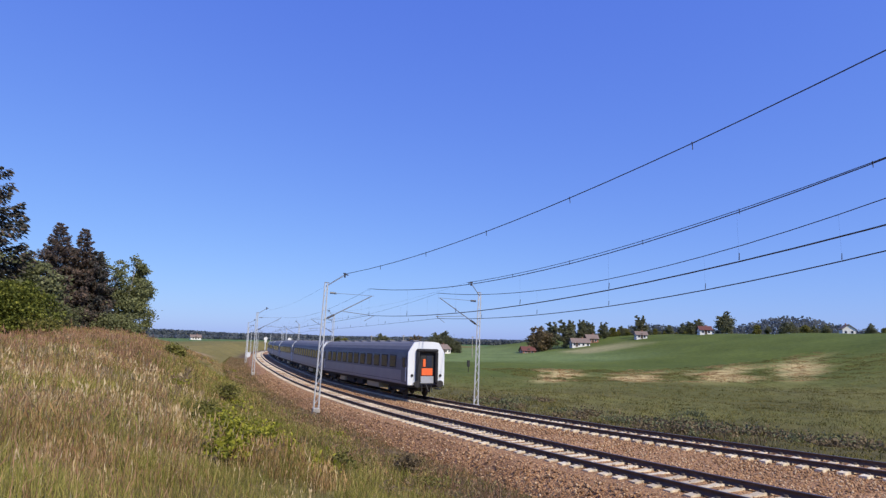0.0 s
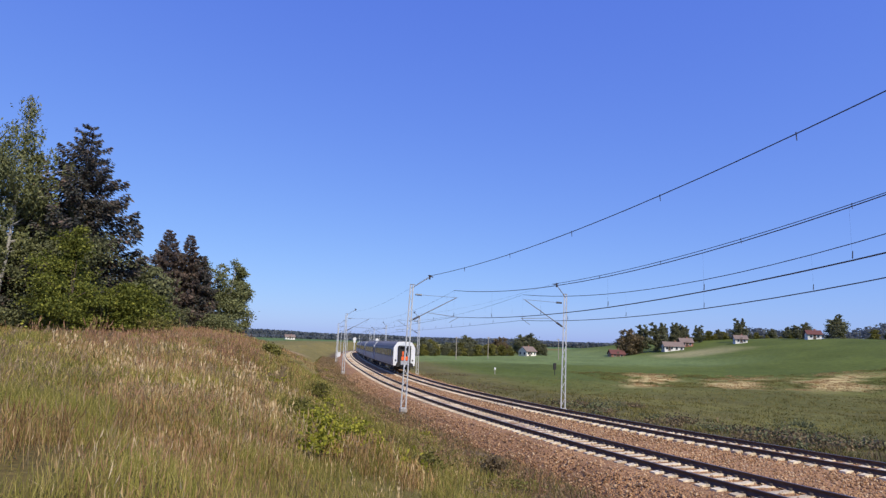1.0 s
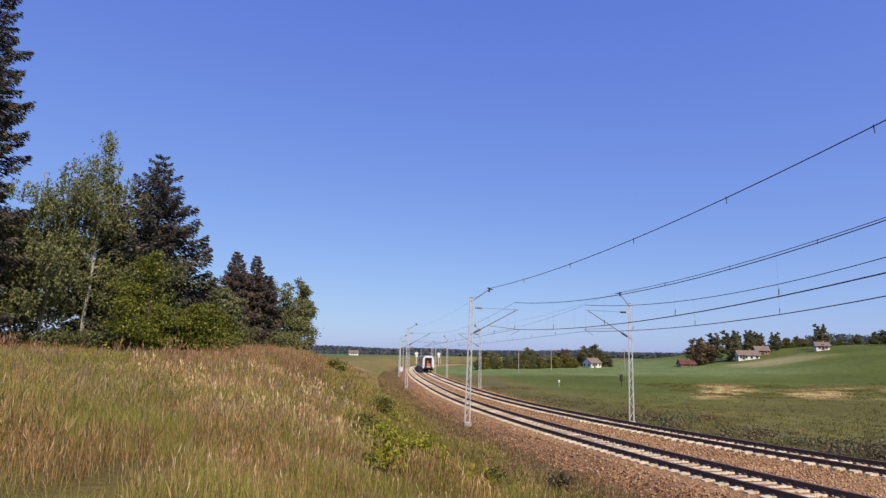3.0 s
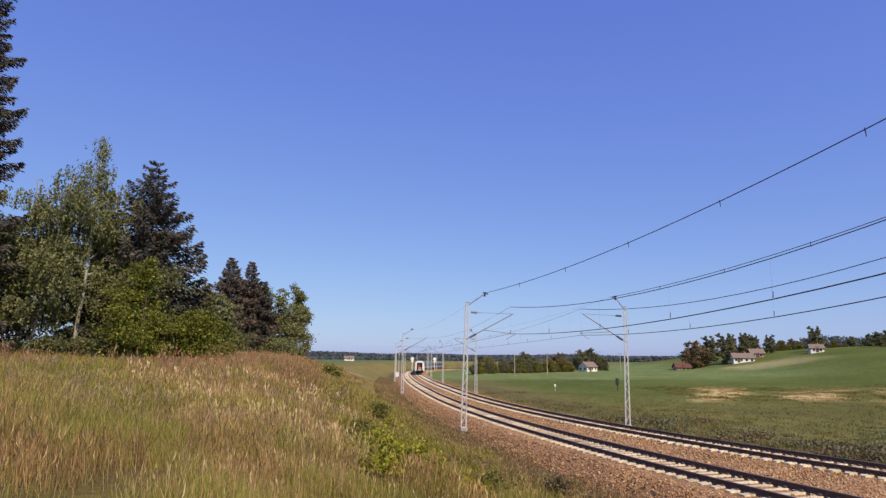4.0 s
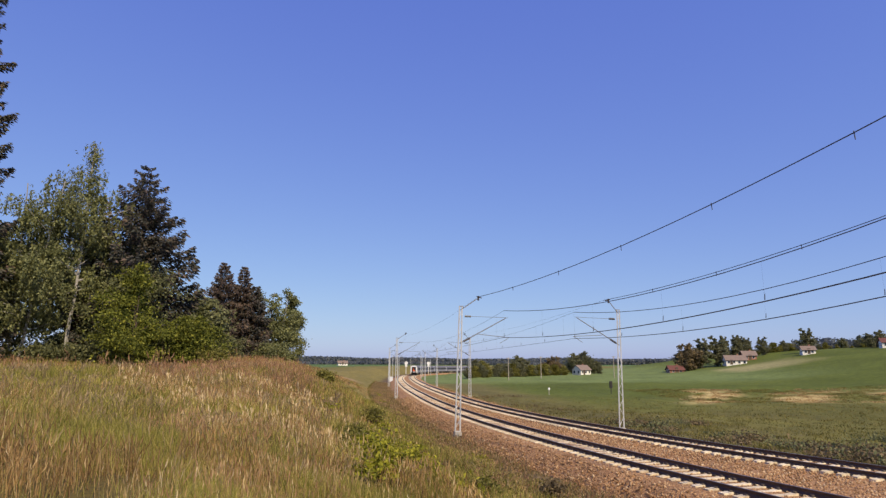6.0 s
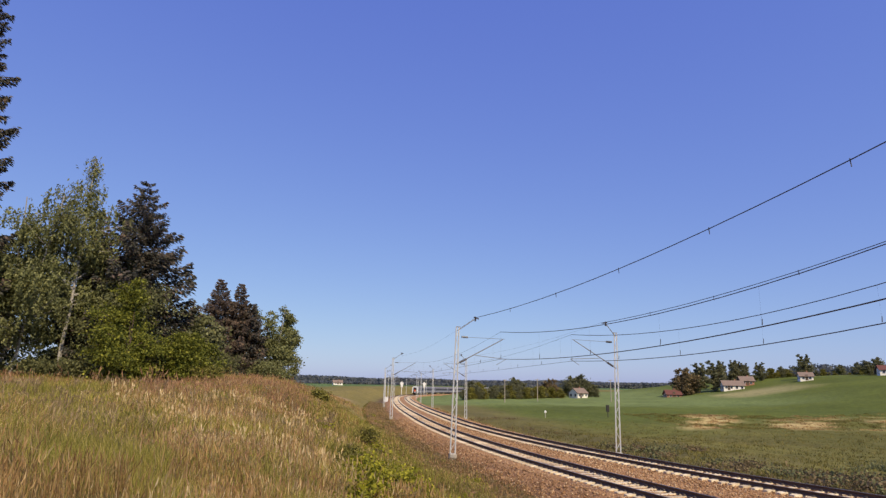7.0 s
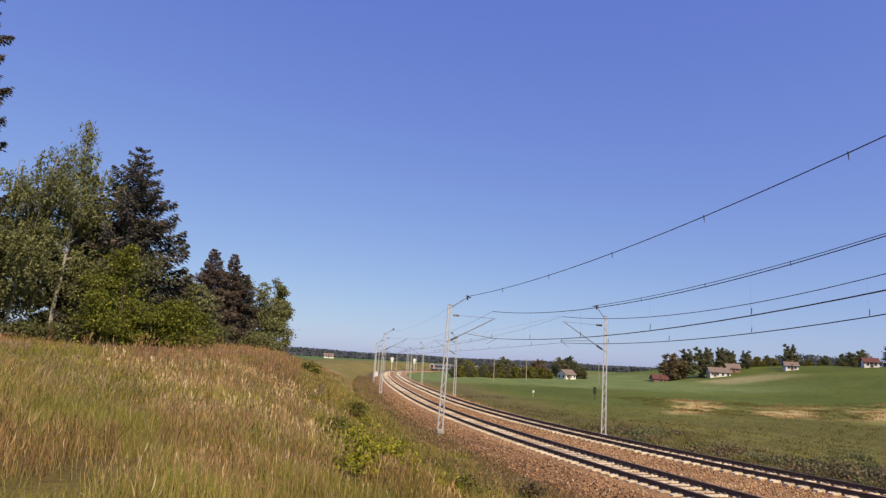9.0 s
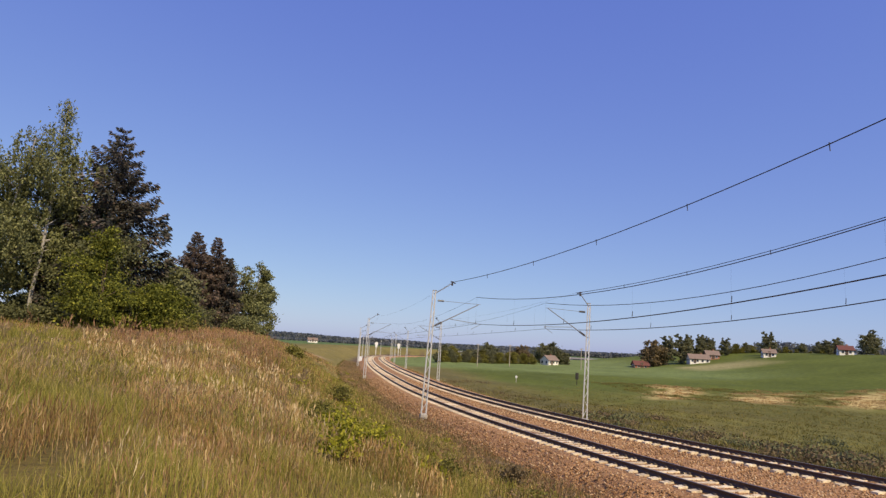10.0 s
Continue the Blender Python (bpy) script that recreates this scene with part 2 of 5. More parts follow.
# ---------------------------------------------------------------- the line of the railway
STEP = 1.0
S = np.arange(-95.0, 561.0, STEP)
u = np.clip(S, -45, 330) / 100
KAPPA = (1.7737 - 2.5519 * u + 1.1836 * u * u + 0.94 * np.clip(-u, 0, None)) / 1000
HEAD = np.concatenate([[0], np.cumsum((KAPPA[1:] + KAPPA[:-1]) / 2)])
HEAD = HEAD - np.interp(0, S, HEAD) - 0.178
NEAR_X = np.concatenate([[0], np.cumsum((np.sin(HEAD)[1:] + np.sin(HEAD)[:-1]) / 2)])
NEAR_Y = np.concatenate([[0], np.cumsum((np.cos(HEAD)[1:] + np.cos(HEAD)[:-1]) / 2)])
NEAR_X += 1.334 - np.interp(0, S, NEAR_X)
NEAR_Y += 54.0 - np.interp(0, S, NEAR_Y)
RISE = np.clip((30 - np.clip(S, -48, None)) / 50, 0, None) ** 2
TRACK_Z = 0.5429 * RISE - 0.0098 * np.clip(np.clip(S, None, 330) - 30, 0, None)
SPACING = 4.0654 + 1.3049 * RISE           # between the two tracks
HALF = 0.75 + 0.0862 * RISE * 0.6          # half the gauge


def on_line(s, off, z=0.0):
    """Places at stations s, off metres to the right of the near track's centre, z above the rails."""
    s = np.asarray(s, float)
    h = np.interp(s, S, HEAD)
    return np.stack([np.interp(s, S, NEAR_X) + off * np.cos(h), np.interp(s, S, NEAR_Y) - off * np.sin(h), np.interp(s, S, TRACK_Z) + z], -1)


def spacing(s):
    return np.interp(s, S, SPACING)


def from_line(x, y):
    """Nearest station of each place, and its distance to the right of the near track."""
    p = np.stack([np.ravel(x), np.ravel(y)], -1)
    ss, ww = np.empty(len(p)), np.empty(len(p))
    c = np.stack([NEAR_X, NEAR_Y], -1)[::2]
    for i in range(0, len(p), 4000):
        d = ((p[i:i + 4000, None] - c[None]) ** 2).sum(-1)
        k = d.argmin(1) * 2
        ss[i:i + 4000] = S[k]
        e = p[i:i + 4000] - np.stack([NEAR_X[k], NEAR_Y[k]], -1)
        ww[i:i + 4000] = e[:, 0] * np.cos(HEAD[k]) - e[:, 1] * np.sin(HEAD[k])
    return ss.reshape(np.shape(x)), ww.reshape(np.shape(x))


def wobble(x, y):
    """Gentle unevenness of natural ground."""
    return (0.10 * np.sin(0.9 * x + 1.3) * np.sin(0.8 * y) + 0.07 * np.sin(2.1 * x + 0.5 * y) * np.sin(1.7 * y - 0.6 * x)
            + 0.25 * np.sin(0.13 * x + 2) * np.sin(0.17 * y + 1))


def ground_z(x, y):
    """Height of the land."""
    x, y = np.asarray(x, float), np.asarray(y, float)
    s, w = from_line(x, y)
    base = np.interp(s, S, TRACK_Z) - 0.82
    left = -w
    crest = (2.65 + 0.024 * np.clip(y, -30, 58)) * (1 - 0.9 * smooth(y, 62, 150)) + 0.3 * smooth(y, 62, 150)
    crest = crest + np.clip(left - 12.5, 0, 30) * 0.026 * (1 - smooth(y, 70, 160))
    zl = base + (crest - base) * smooth(left, 3.4, 16.0)
    right = w - np.interp(s, S, SPACING)
    field = -1.3 + 3.0 * smooth(right, 10, 240) + 9.1 * smooth(x, 70, 168) * smooth(right, 20, 150) * (1 - smooth(y, 330, 520))
    zr = base + (field - base) * smooth(right, 5, 24)
    z = np.where(w < 0, zl, zr)
    far = smooth(np.hypot(x, y), 420, 900)
    z = z * (1 - far) + far * -2.0
    live = smooth(left, 5, 8) + smooth(right, 6, 12)
    return z + wobble(x, y) * live * (1 - far)


def spread(a, b, fine_a, fine_b, fine, grow=1.12):
    """Grid lines, fine between fine_a and fine_b and widening outwards."""
    g = list(np.arange(fine_a, fine_b + 1e-6, fine))
    d = fine
    while g[-1] < b:
        d *= grow
        g.append(g[-1] + d)
    d = fine
    while g[0] > a:
        d *= grow
        g.insert(0, g[0] - d)
    return np.array(g)


def bleached(x, y):
    """Where the grass at the edge of the crop is bleached most."""
    q = x / np.maximum(y, 1)
    return 1.3 * np.exp(-((q - 0.435) / 0.045) ** 2) + 1.1 * np.exp(-((q - 0.595) / 0.055) ** 2) + 1.25 * np.exp(-((q - 0.77) / 0.07) ** 2) + 1.2 * np.exp(-((q - 0.95) / 0.06) ** 2) - 0.6


def build_ground():
    gx, gy = spread(-3500, 3500, -42, 34, 0.6, 1.09), spread(-500, 4500, -2, 75, 0.6, 1.06)
    x, y = np.meshgrid(gx, gy)
    z = ground_z(x, y)
    nx = len(gx)
    i, j = np.meshgrid(np.arange(nx - 1), np.arange(len(gy) - 1))
    k = (j * nx + i).ravel()
    quads = np.stack([k, k + 1, k + nx + 1, k + nx], -1)
    me = mesh_np("ground", np.stack([x, y, z], -1).reshape(-1, 3), None, LAND, quads)
    me.polygons.foreach_set("use_smooth", np.ones(len(me.polygons), bool))
    s, w = from_line(x, y)
    right = w - np.interp(s, S, SPACING)

    def blend(c, other, f):
        return c * (1 - f[..., None]) + np.array(other) * f[..., None]
    c = np.zeros((*x.shape, 3)) + np.array((0.20, 0.17, 0.062))       # rough green of the cutting
    c = blend(c, (0.15, 0.115, 0.045), smooth(-w, 10, 15) * (1 - smooth(y, 55, 85)))   # dry grass of the knoll
    c = blend(c, (0.13, 0.09, 0.06), smooth(-w, 2.8, 3.4) * (1 - smooth(-w, 4.5, 6.5)))    # bare toe of the slope
    olive = smooth(right, 4, 8) * (w > 0)
    c = blend(c, (0.145, 0.14, 0.045), olive)
    c = blend(c, (0.125, 0.088, 0.058), olive * (1 - smooth(right + 5 * np.sin(x * 0.33 + 1) * np.sin(y * 0.27), 8, 24)) * (0.3 + 0.7 * smooth(x, 18, 50)))      # brown growth along the line
    crop = smooth(y + 7 * np.sin(x * 0.09) + 4 * np.sin(x * 0.37) * np.sin(y * 0.3), 62, 116) * smooth(right, 12, 22) * (w > 0)
    c = blend(c, (0.10, 0.128, 0.026), crop)                                    # green crop
    c = blend(c, (0.155, 0.205, 0.075), smooth(y, 150, 172) * smooth(-x, -120, -85) * (w > 0))
    c = blend(c, (0.10, 0.16, 0.06), smooth(-w, 30, 60) * smooth(y, 90, 120))
    # bleached grass in broken patches along the edge of the crop
    streak = 0.6 * np.sin(x * 0.29 - 1.2) + 0.5 * np.sin(x * 0.71 + y * 0.4) + 0.5 * np.sin(y * 0.55 - x * 0.23) + 0.3 * np.sin(x * 1.9 + y * 1.3)
    strip = smooth(y, 80, 92) * (1 - smooth(y, 108, 120)) * smooth(streak + 1.5 * bleached(x, y), -0.35, 0.6) * smooth(bleached(x, y), -0.5, 0.1) * (w > 0)
    c = blend(c, (0.56, 0.45, 0.23), strip * 0.85)
    c = blend(c, (0.34, 0.31, 0.17), smooth(y, 196, 202) * (1 - smooth(y, 222, 230)) * smooth(x, 96, 101) * (1 - smooth(x, 120, 126)) * 0.75)
    dark = smooth(np.sin(x * 0.21 + 0.6) * np.sin(y * 0.19 + 1.0) + 0.4 * np.sin(x * 0.8 + y * 0.6), 0.0, 0.8) * olive * (1 - smooth(y, 60, 85))
    c = blend(c, (0.085, 0.07, 0.035), dark * 0.4)
    c = blend(c, (0.33, 0.24, 0.15), smooth(y, 118, 124) * (1 - smooth(y, 130, 136)) * smooth(-w, 8, 12) * (1 - smooth(-w, 24, 30)))
    col = me.color_attributes.new("cover", "FLOAT_COLOR", "POINT")
    col.data.foreach_set("color", np.concatenate([c, np.ones((*x.shape, 1))], -1).astype(np.float32).ravel())
    return tagged(new("ground", me), "rolling grassland with a cutting and green crops", "ground", kind="structure")


def build_ballast():
    s = np.concatenate([np.arange(-90, 60, 0.5), np.arange(60, 555, 3.0)])
    cols = []
    prof = [(-3.5, -1.1, 0), (-2.9, -0.70, 0), (-2.1, -0.27, 0), (-1.6, -0.212, 0), (0.0, -0.212, 0), (1.6, -0.24, 0), (-1.7, -0.26, 1), (0.0, -0.212, 1), (1.6, -0.212, 1), (2.1, -0.27, 1), (3.2, -0.8, 1), (3.9, -1.1, 1)]
    rng = np.random.default_rng(3)
    for off, z, far in prof:
        p = on_line(s, off + far * spacing(s), z)
        p[:, 2] += rng.normal(0, 0.012, len(s))
        p[:, :2] += rng.normal(0, 0.05, (len(s), 2)) * (abs(off) > 3)
        cols.append(p)
    v = np.stack(cols, 1)
    m = len(prof)
    i, j = np.meshgrid(np.arange(m - 1), np.arange(len(s) - 1))
    k = (j * m + i).ravel()
    me = mesh_np("ballast", v.reshape(-1, 3), None, BALLAST, np.stack([k, k + 1, k + m + 1, k + m], -1))
    return tagged(new("ballast", me), "rust-brown crushed stone ballast under both tracks", "ballast", kind="structure")


def build_stones():
    """Loose stones of the ballast, denser towards the near end."""
    rng = np.random.default_rng(5)
    n = 46000
    s = -48 + 75 * rng.random(n) ** 1.7
    off = -3.3 + rng.random(n) * (6.5 + spacing(s))
    z = np.where(off < -2.1, -0.27 - (-2.1 - off) * 0.41, np.where(off > spacing(s) + 2.1, -0.27 - (off - spacing(s) - 2.1) * 0.48, -0.24))
    c = on_line(s, off, z + 0.005)
    r = rng.uniform(0.025, 0.055, n) * np.where(s > 0, 1.3, 1)
    o = np.array([(1, 0, 0), (-1, 0, 0), (0, 1, 0), (0, -1, 0), (0, 0, 1), (0, 0, -1)], float)
    v = o[None] * rng.uniform(0.6, 1.3, (n, 6, 1)) + rng.normal(0, 0.18, (n, 6, 3))
    v = (c[:, None] + v * r[:, None, None]).reshape(-1, 3)
    f = np.array([(0, 2, 4), (2, 1, 4), (1, 3, 4), (3, 0, 4), (2, 0, 5), (1, 2, 5), (3, 1, 5), (0, 3, 5)])
    t = (f[None] + 6 * np.arange(n)[:, None, None]).reshape(-1, 3)
    return tagged(new("ballast_stones", mesh_np("ballast_stones", v, t, STONE)), "loose brown crushed stones", "stones", kind="stuff")


def sleeper_mesh():
    """Concrete sleeper, sloped between the rail seats."""
    bm = bmesh.new()
    xs = (-1.28, -0.95, -0.45, 0.45, 0.95, 1.28)
    tops = (0.0, 0.02, -0.03, -0.03, 0.02, 0.0)
    rings = []
    for x, t in zip(xs, tops):
        rings.append([bm.verts.new(p) for p in ((x, -0.15, -0.2), (x, -0.11, t), (x, 0.11, t), (x, 0.15, -0.2))])
    for a, b in zip(rings[:-1], rings[1:]):
        for i in range(3):
            bm.faces.new((a[i], b[i], b[i + 1], a[i + 1]))
    bm.faces.new(rings[0])
    bm.faces.new(rings[-1][::-1])
    bmesh.ops.recalc_face_normals(bm, faces=bm.faces)
    me = bpy.data.meshes.new("sleeper")
    bm.to_mesh(me)
    bm.free()
    me.materials.append(CONCRETE)
    return me


SLEEPER = sleeper_mesh()


def build_track(far):
    """One track: two rails, sleepers one by one on the near stretch, the distant ones joined."""
    name = "track"
    root = tagged(new(name), "railway track with dark rails on concrete sleepers in brown ballast", "railway track", "two parallel tracks")
    s = np.concatenate([np.arange(-92, 80, 1.0), np.arange(80, 556, 3.0)])
    prof = np.array([(-0.075, -0.17), (-0.07, -0.155), (-0.012, -0.13), (-0.012, -0.045), (-0.037, -0.035), (-0.037, -0.006), (-0.028, 0.0), (0.028, 0.0), (0.037, -0.006), (0.037, -0.035), (0.012, -0.045), (0.012, -0.13), (0.07, -0.155), (0.075, -0.17)])
    half = np.interp(s, S, HALF)
    for side in (-1, 1):
        cols = np.stack([on_line(s, far * spacing(s) + side * half + o, z) for o, z in prof], 1)
        m = len(prof)
        i, j = np.meshgrid(np.arange(m - 1), np.arange(len(s) - 1))
        k = (j * m + i).ravel()
        me = mesh_np("rail", cols.reshape(-1, 3), None, RAIL, np.stack([k, k + 1, k + m + 1, k + m], -1))
        me.materials.append(RAIL_TOP)
        me.polygons.foreach_set("material_index", (i.ravel() == 6).astype(np.int32))
        part("rail", me, RAIL, root)
    rng = np.random.default_rng(11 + far)
    near = np.arange(-52, 128, 0.6)
    for q in near:
        p = on_line([q], far * spacing(q))[0]
        h = math.degrees(np.interp(q, S, HEAD))
        ob = new("sleeper", SLEEPER)
        ob.parent = root
        ob.matrix_basis = pose(p[0], p[1], p[2] - 0.172 + rng.normal(0, 0.004), 0, 0, -h + rng.normal(0, 0.5)) @ Matrix.Diagonal((1 + rng.normal(0, 0.01), 1, 1, 1))
    q = np.arange(near[-1] + 0.6, 550, 0.6)
    h = np.interp(q, S, HEAD)
    c = on_line(q, far * spacing(q), -0.172)
    ax, ay = np.stack([np.cos(h), -np.sin(h), 0 * h], -1), np.stack([np.sin(h), np.cos(h), 0 * h], -1)
    v = np.stack([c + a * 1.28 * ax + b * 0.12 * ay + np.array((0, 0, -d * 0.2)) for a, b, d in ((-1, -1, 0), (1, -1, 0), (1, 1, 0), (-1, 1, 0), (-1, -1, 1), (1, -1, 1), (1, 1, 1), (-1, 1, 1))], 1)
    f = np.array([(0, 1, 2, 3), (0, 4, 5, 1), (1, 5, 6, 2), (2, 6, 7, 3), (3, 7, 4, 0)])
    quads = (f[None] + 8 * np.arange(len(q))[:, None, None]).reshape(-1, 4)
    tagged(part("distant_sleepers", mesh_np("distant_sleepers", v.reshape(-1, 3), None, CONCRETE, quads), CONCRETE, root), kind="stuff")
    # rail clips beside each rail seat
    q = np.arange(-52, 10, 0.6)
    h = np.interp(q, S, HEAD)
    ax, ay = np.stack([np.cos(h), -np.sin(h), 0 * h], -1), np.stack([np.sin(h), np.cos(h), 0 * h], -1)
    pieces = []
    f = np.array([(0, 1, 2, 3), (0, 4, 5, 1), (1, 5, 6, 2), (2, 6, 7, 3), (3, 7, 4, 0)])
    for side in (-1, 1):
        for o in (-0.11, 0.11):
            c = on_line(q, far * spacing(q) + side * np.interp(q, S, HALF) + o, -0.115)
            v = np.stack([c + a * 0.035 * ax + b * 0.06 * ay + np.array((0, 0, -d * 0.06)) for a, b, d in ((-1, -1, 0), (1, -1, 0), (1, 1, 0), (-1, 1, 0), (-1, -1, 1), (1, -1, 1), (1, 1, 1), (-1, 1, 1))], 1)
            pieces.append((v.reshape(-1, 3), (f[None] + 8 * np.arange(len(q))[:, None, None]).reshape(-1, 4)))
    v, fq = join_np(pieces)
    tagged(part("rail_fastening", mesh_np("rail_fastening", v, None, CLIP, fq), CLIP, root), kind="stuff")
    return root


# ---------------------------------------------------------------- overhead line
MAST_H = 8.0
MAST_S = (-14.0, 32.0, 79.0, 125.0, 171.0, 217.0, 262.0)


def build_mast(side):
    """Lattice mast with its cantilever over the track; side 1: the track lies towards +x."""
    root = new("catenary_mast")
    w0, w1 = 0.16, 0.09
    arm = 1.2 if side > 0 else 0.72
    for e in (-1, 1):
        bm = bmesh.new()
        rod(bm, (e * w0, 0, 0), (e * w1, 0, MAST_H), 0.05, 0.042, 4)
        part("leg", bm, GALV, root)
    n = 13
    for i in range(n):
        a, b = i / n, (i + 1) / n
        e = 1 if i % 2 else -1
        bm = bmesh.new()
        wa, wb = w0 + (w1 - w0) * a, w0 + (w1 - w0) * b
        rod(bm, (e * wa, -0.04, 0.15 + a * (MAST_H - 0.3)), (-e * wb, -0.04, 0.15 + b * (MAST_H - 0.3)), 0.016, 0.016, 4)
        part("lacing_bar", bm, GALV, root)
    bm = box(bmesh.new(), (0.46, 0.40, 0.9), (0, 0, -0.46), bevel=0.05)
    part("foot", bm, FOOT, root, "pale concrete foot")
    # bracket of the upper line wire
    bm = rod(bmesh.new(), (0, 0, MAST_H - 0.25), (side * arm, 0, MAST_H + 0.62), 0.03, 0.03, 6)
    rod(bm, (side * 0.2, 0, MAST_H), (-side * 0.12, 0, MAST_H), 0.03, 0.03, 6)
    br = part("top_bracket", bm, ARM, root)
    bm = rod(bmesh.new(), (side * arm, 0, MAST_H + 0.45), (side * arm, 0, MAST_H + 0.75), 0.06, 0.06, 8)
    rod(bm, (side * (arm - 0.12), 0, MAST_H + 0.72), (side * (arm + 0.23), 0, MAST_H + 0.62), 0.04, 0.04, 6)
    part("insulator", bm, PORCELAIN, br)
    # cantilever: sloping tube, tie and registration arm
    bm = rod(bmesh.new(), (0, 0, 5.55), (side * 3.15, 0, 7.35), 0.035, 0.03, 6)
    rod(bm, (side * 0.3, 0, 7.35), (side * 3.3, 0, 7.38), 0.014, 0.014, 5)
    cant = part("cantilever", bm, ARM, root)
    bm = bmesh.new()
    for i in range(5):
        rod(bm, (side * (0.25 + 0.09 * i), 0, 5.69 + 0.0515 * i), (side * (0.30 + 0.09 * i), 0, 5.72 + 0.0515 * i), 0.075, 0.075, 8)
    part("insulator", bm, PORCELAIN, cant)
    bm = bmesh.new()
    for i in range(5):
        rod(bm, (side * (0.3 + 0.09 * i), 0, 7.35), (side * (0.35 + 0.09 * i), 0, 7.35), 0.07, 0.07, 8)
    part("insulator", bm, PORCELAIN, cant)
    bm = rod(bmesh.new(), (side * 1.25, 0, 6.2), (side * 3.4, 0, 6.05), 0.02, 0.02, 6)
    rod(bm, (side * 3.4, 0, 6.05), (side * 2.75, 0, 5.66), 0.016, 0.016, 6)
    part("registration_arm", bm, ARM, cant)
    return tagged(root, "grey galvanised lattice catenary mast beside the track", "mast", "masts of the overhead line")


def mast_place(s, side):
    off = -3.2 if side > 0 else spacing(s) + 3.2
    p = on_line([s], off)[0]
    z = float(np.interp(s, S, TRACK_Z)) - 0.35
    lean = -1.5 if s < 0 else 0
    return pose(p[0], p[1], z, 0, lean * -1 if side > 0 else 1.0 * (s < 0), -math.degrees(np.interp(s, S, HEAD)))


def build_masts():
    for side in (1, -1):
        first = build_mast(side)
        first.matrix_basis = mast_place(MAST_S[0], side)
        for s in MAST_S[1:]:
            copy_thing(first, mast_place(s, side))


def span_points(a, b, sag, n=24):
    t = np.linspace(0, 1, n)[:, None]
    p = np.asarray(a) * (1 - t) + np.asarray(b) * t
    p[:, 2] -= (4 * sag * t * (1 - t))[:, 0]
    return p


def build_wires():
    """Contact and messenger wires with droppers over each track, and the upper line wires."""
    toward = np.array((0.342, -0.940))
    for far in (0, 1):
        sgn = 1 if far == 0 else -1
        sup = [on_line([s], far * spacing(s))[0] for s in MAST_S]
        runs = {"contact": [], "messenger": [], "upper": []}
        side_off = [(-3.2 + 1.4) if not far else (spacing(s) + 3.2 - 0.95) for s in MAST_S]
        ends = {"contact": 5.62, "messenger": 7.42}
        # the span that comes towards the viewer climbs gently
        slope = {"contact": (0.0361, 0.0408)[far], "messenger": (0.0228, 0.0232)[far], "upper": (0.0765, 0.083)[far]}
        dip = {"contact": (0.48, 0.40)[far], "messenger": (0.72, 0.65)[far], "upper": (0.54, 0.30)[far]}
        reach = (24.0, 21.0)[far]
        for kind in ("contact", "messenger", "upper"):
            pts = []
            for i, s in enumerate(MAST_S):
                p = on_line([s], side_off[i])[0] if kind == "upper" else sup[i].copy()
                base = float(np.interp(s, S, TRACK_Z))
                p[2] = base + (8.3 if kind == "upper" else ends[kind]) - (0.25 if i else 0)
                pts.append(p)
            a = pts[0]
            e = np.linspace(40, 0, 24)
            k = e / (reach if kind != "upper" else (26.6, 19.2)[far])
            line = [np.stack([a[0] + e * toward[0], a[1] + e * toward[1], a[2] + slope[kind] * e - 4 * dip[kind] * k * (1 - np.minimum(k, 1.5))], -1)]
            for p, q in zip(pts[:-1], pts[1:]):
                line.append(span_points(p, q, {"contact": 0.06, "messenger": 0.75, "upper": 0.5}[kind])[1:])
            runs[kind] = np.concatenate(line)
        labels = {"contact": "dark copper contact wire pair over the track", "messenger": "thin messenger cable hung over the track", "upper": "thin line wire along the mast tops"}
        for kind, line in runs.items():
            if kind == "contact":
                v, q = join_np([tube(line[:24] + np.array((e * 0.03, 0, 0)), 0.016, 5) for e in (-1, 1)] + [tube(line[23:], 0.012, 5)])
            else:
                v, q = join_np([tube(line[:24], 0.018, 5), tube(line[23:], 0.005 if kind == "upper" else 0.008, 5)])
            root = tagged(new(kind + "_wire", mesh_np(kind + "_wire", v, None, WIRE, q)), labels[kind], "overhead wire", "overhead wires")
            if kind == "messenger":
                c = runs["contact"]
                k = np.concatenate([np.arange(2, 24, 3), np.arange(24, len(line), 3)])
                for i in k:
                    bm = rod(bmesh.new(), line[i], c[i], 0.0018, 0.0018, 4)
                    part("dropper", bm, WIRE, root)
            else:
                for i in range(2, 22 if kind == "upper" else 46, 3):
                    d = -0.22 if kind == "contact" else -0.2
                    a = Vector(line[i])
                    bm = rod(bmesh.new(), a + Vector((0, 0, 0.05)), a + Vector((0.02, 0, 0.05 - d)) if kind == "contact" else a + Vector((0.02, 0, d)), 0.018, 0.014, 5)
                    part("clamp", bm, WIRE, root)


# ---------------------------------------------------------------- the train
COACH_BLUE = surface("coach_blue", (0.075, 0.078, 0.125), (0.10, 0.103, 0.155), 0.6, 0.4)
COACH_GREY = surface("coach_grey", (0.21, 0.212, 0.245), (0.28, 0.282, 0.32), 0.6, 0.45)
COACH_ROOF = surface("coach_roof", (0.125, 0.12, 0.13), (0.185, 0.18, 0.185), 0.8, 0.65)
COACH_WHITE = surface("coach_end_white", (0.66, 0.68, 0.70), (0.75, 0.77, 0.79), 0.8, 0.5)
UNDER = surface("underframe", (0.018, 0.017, 0.017), (0.04, 0.036, 0.033), 2, 0.85)
WHEEL = surface("wheel_steel", (0.06, 0.05, 0.045), (0.12, 0.10, 0.09), 4, 0.6, 0.5)
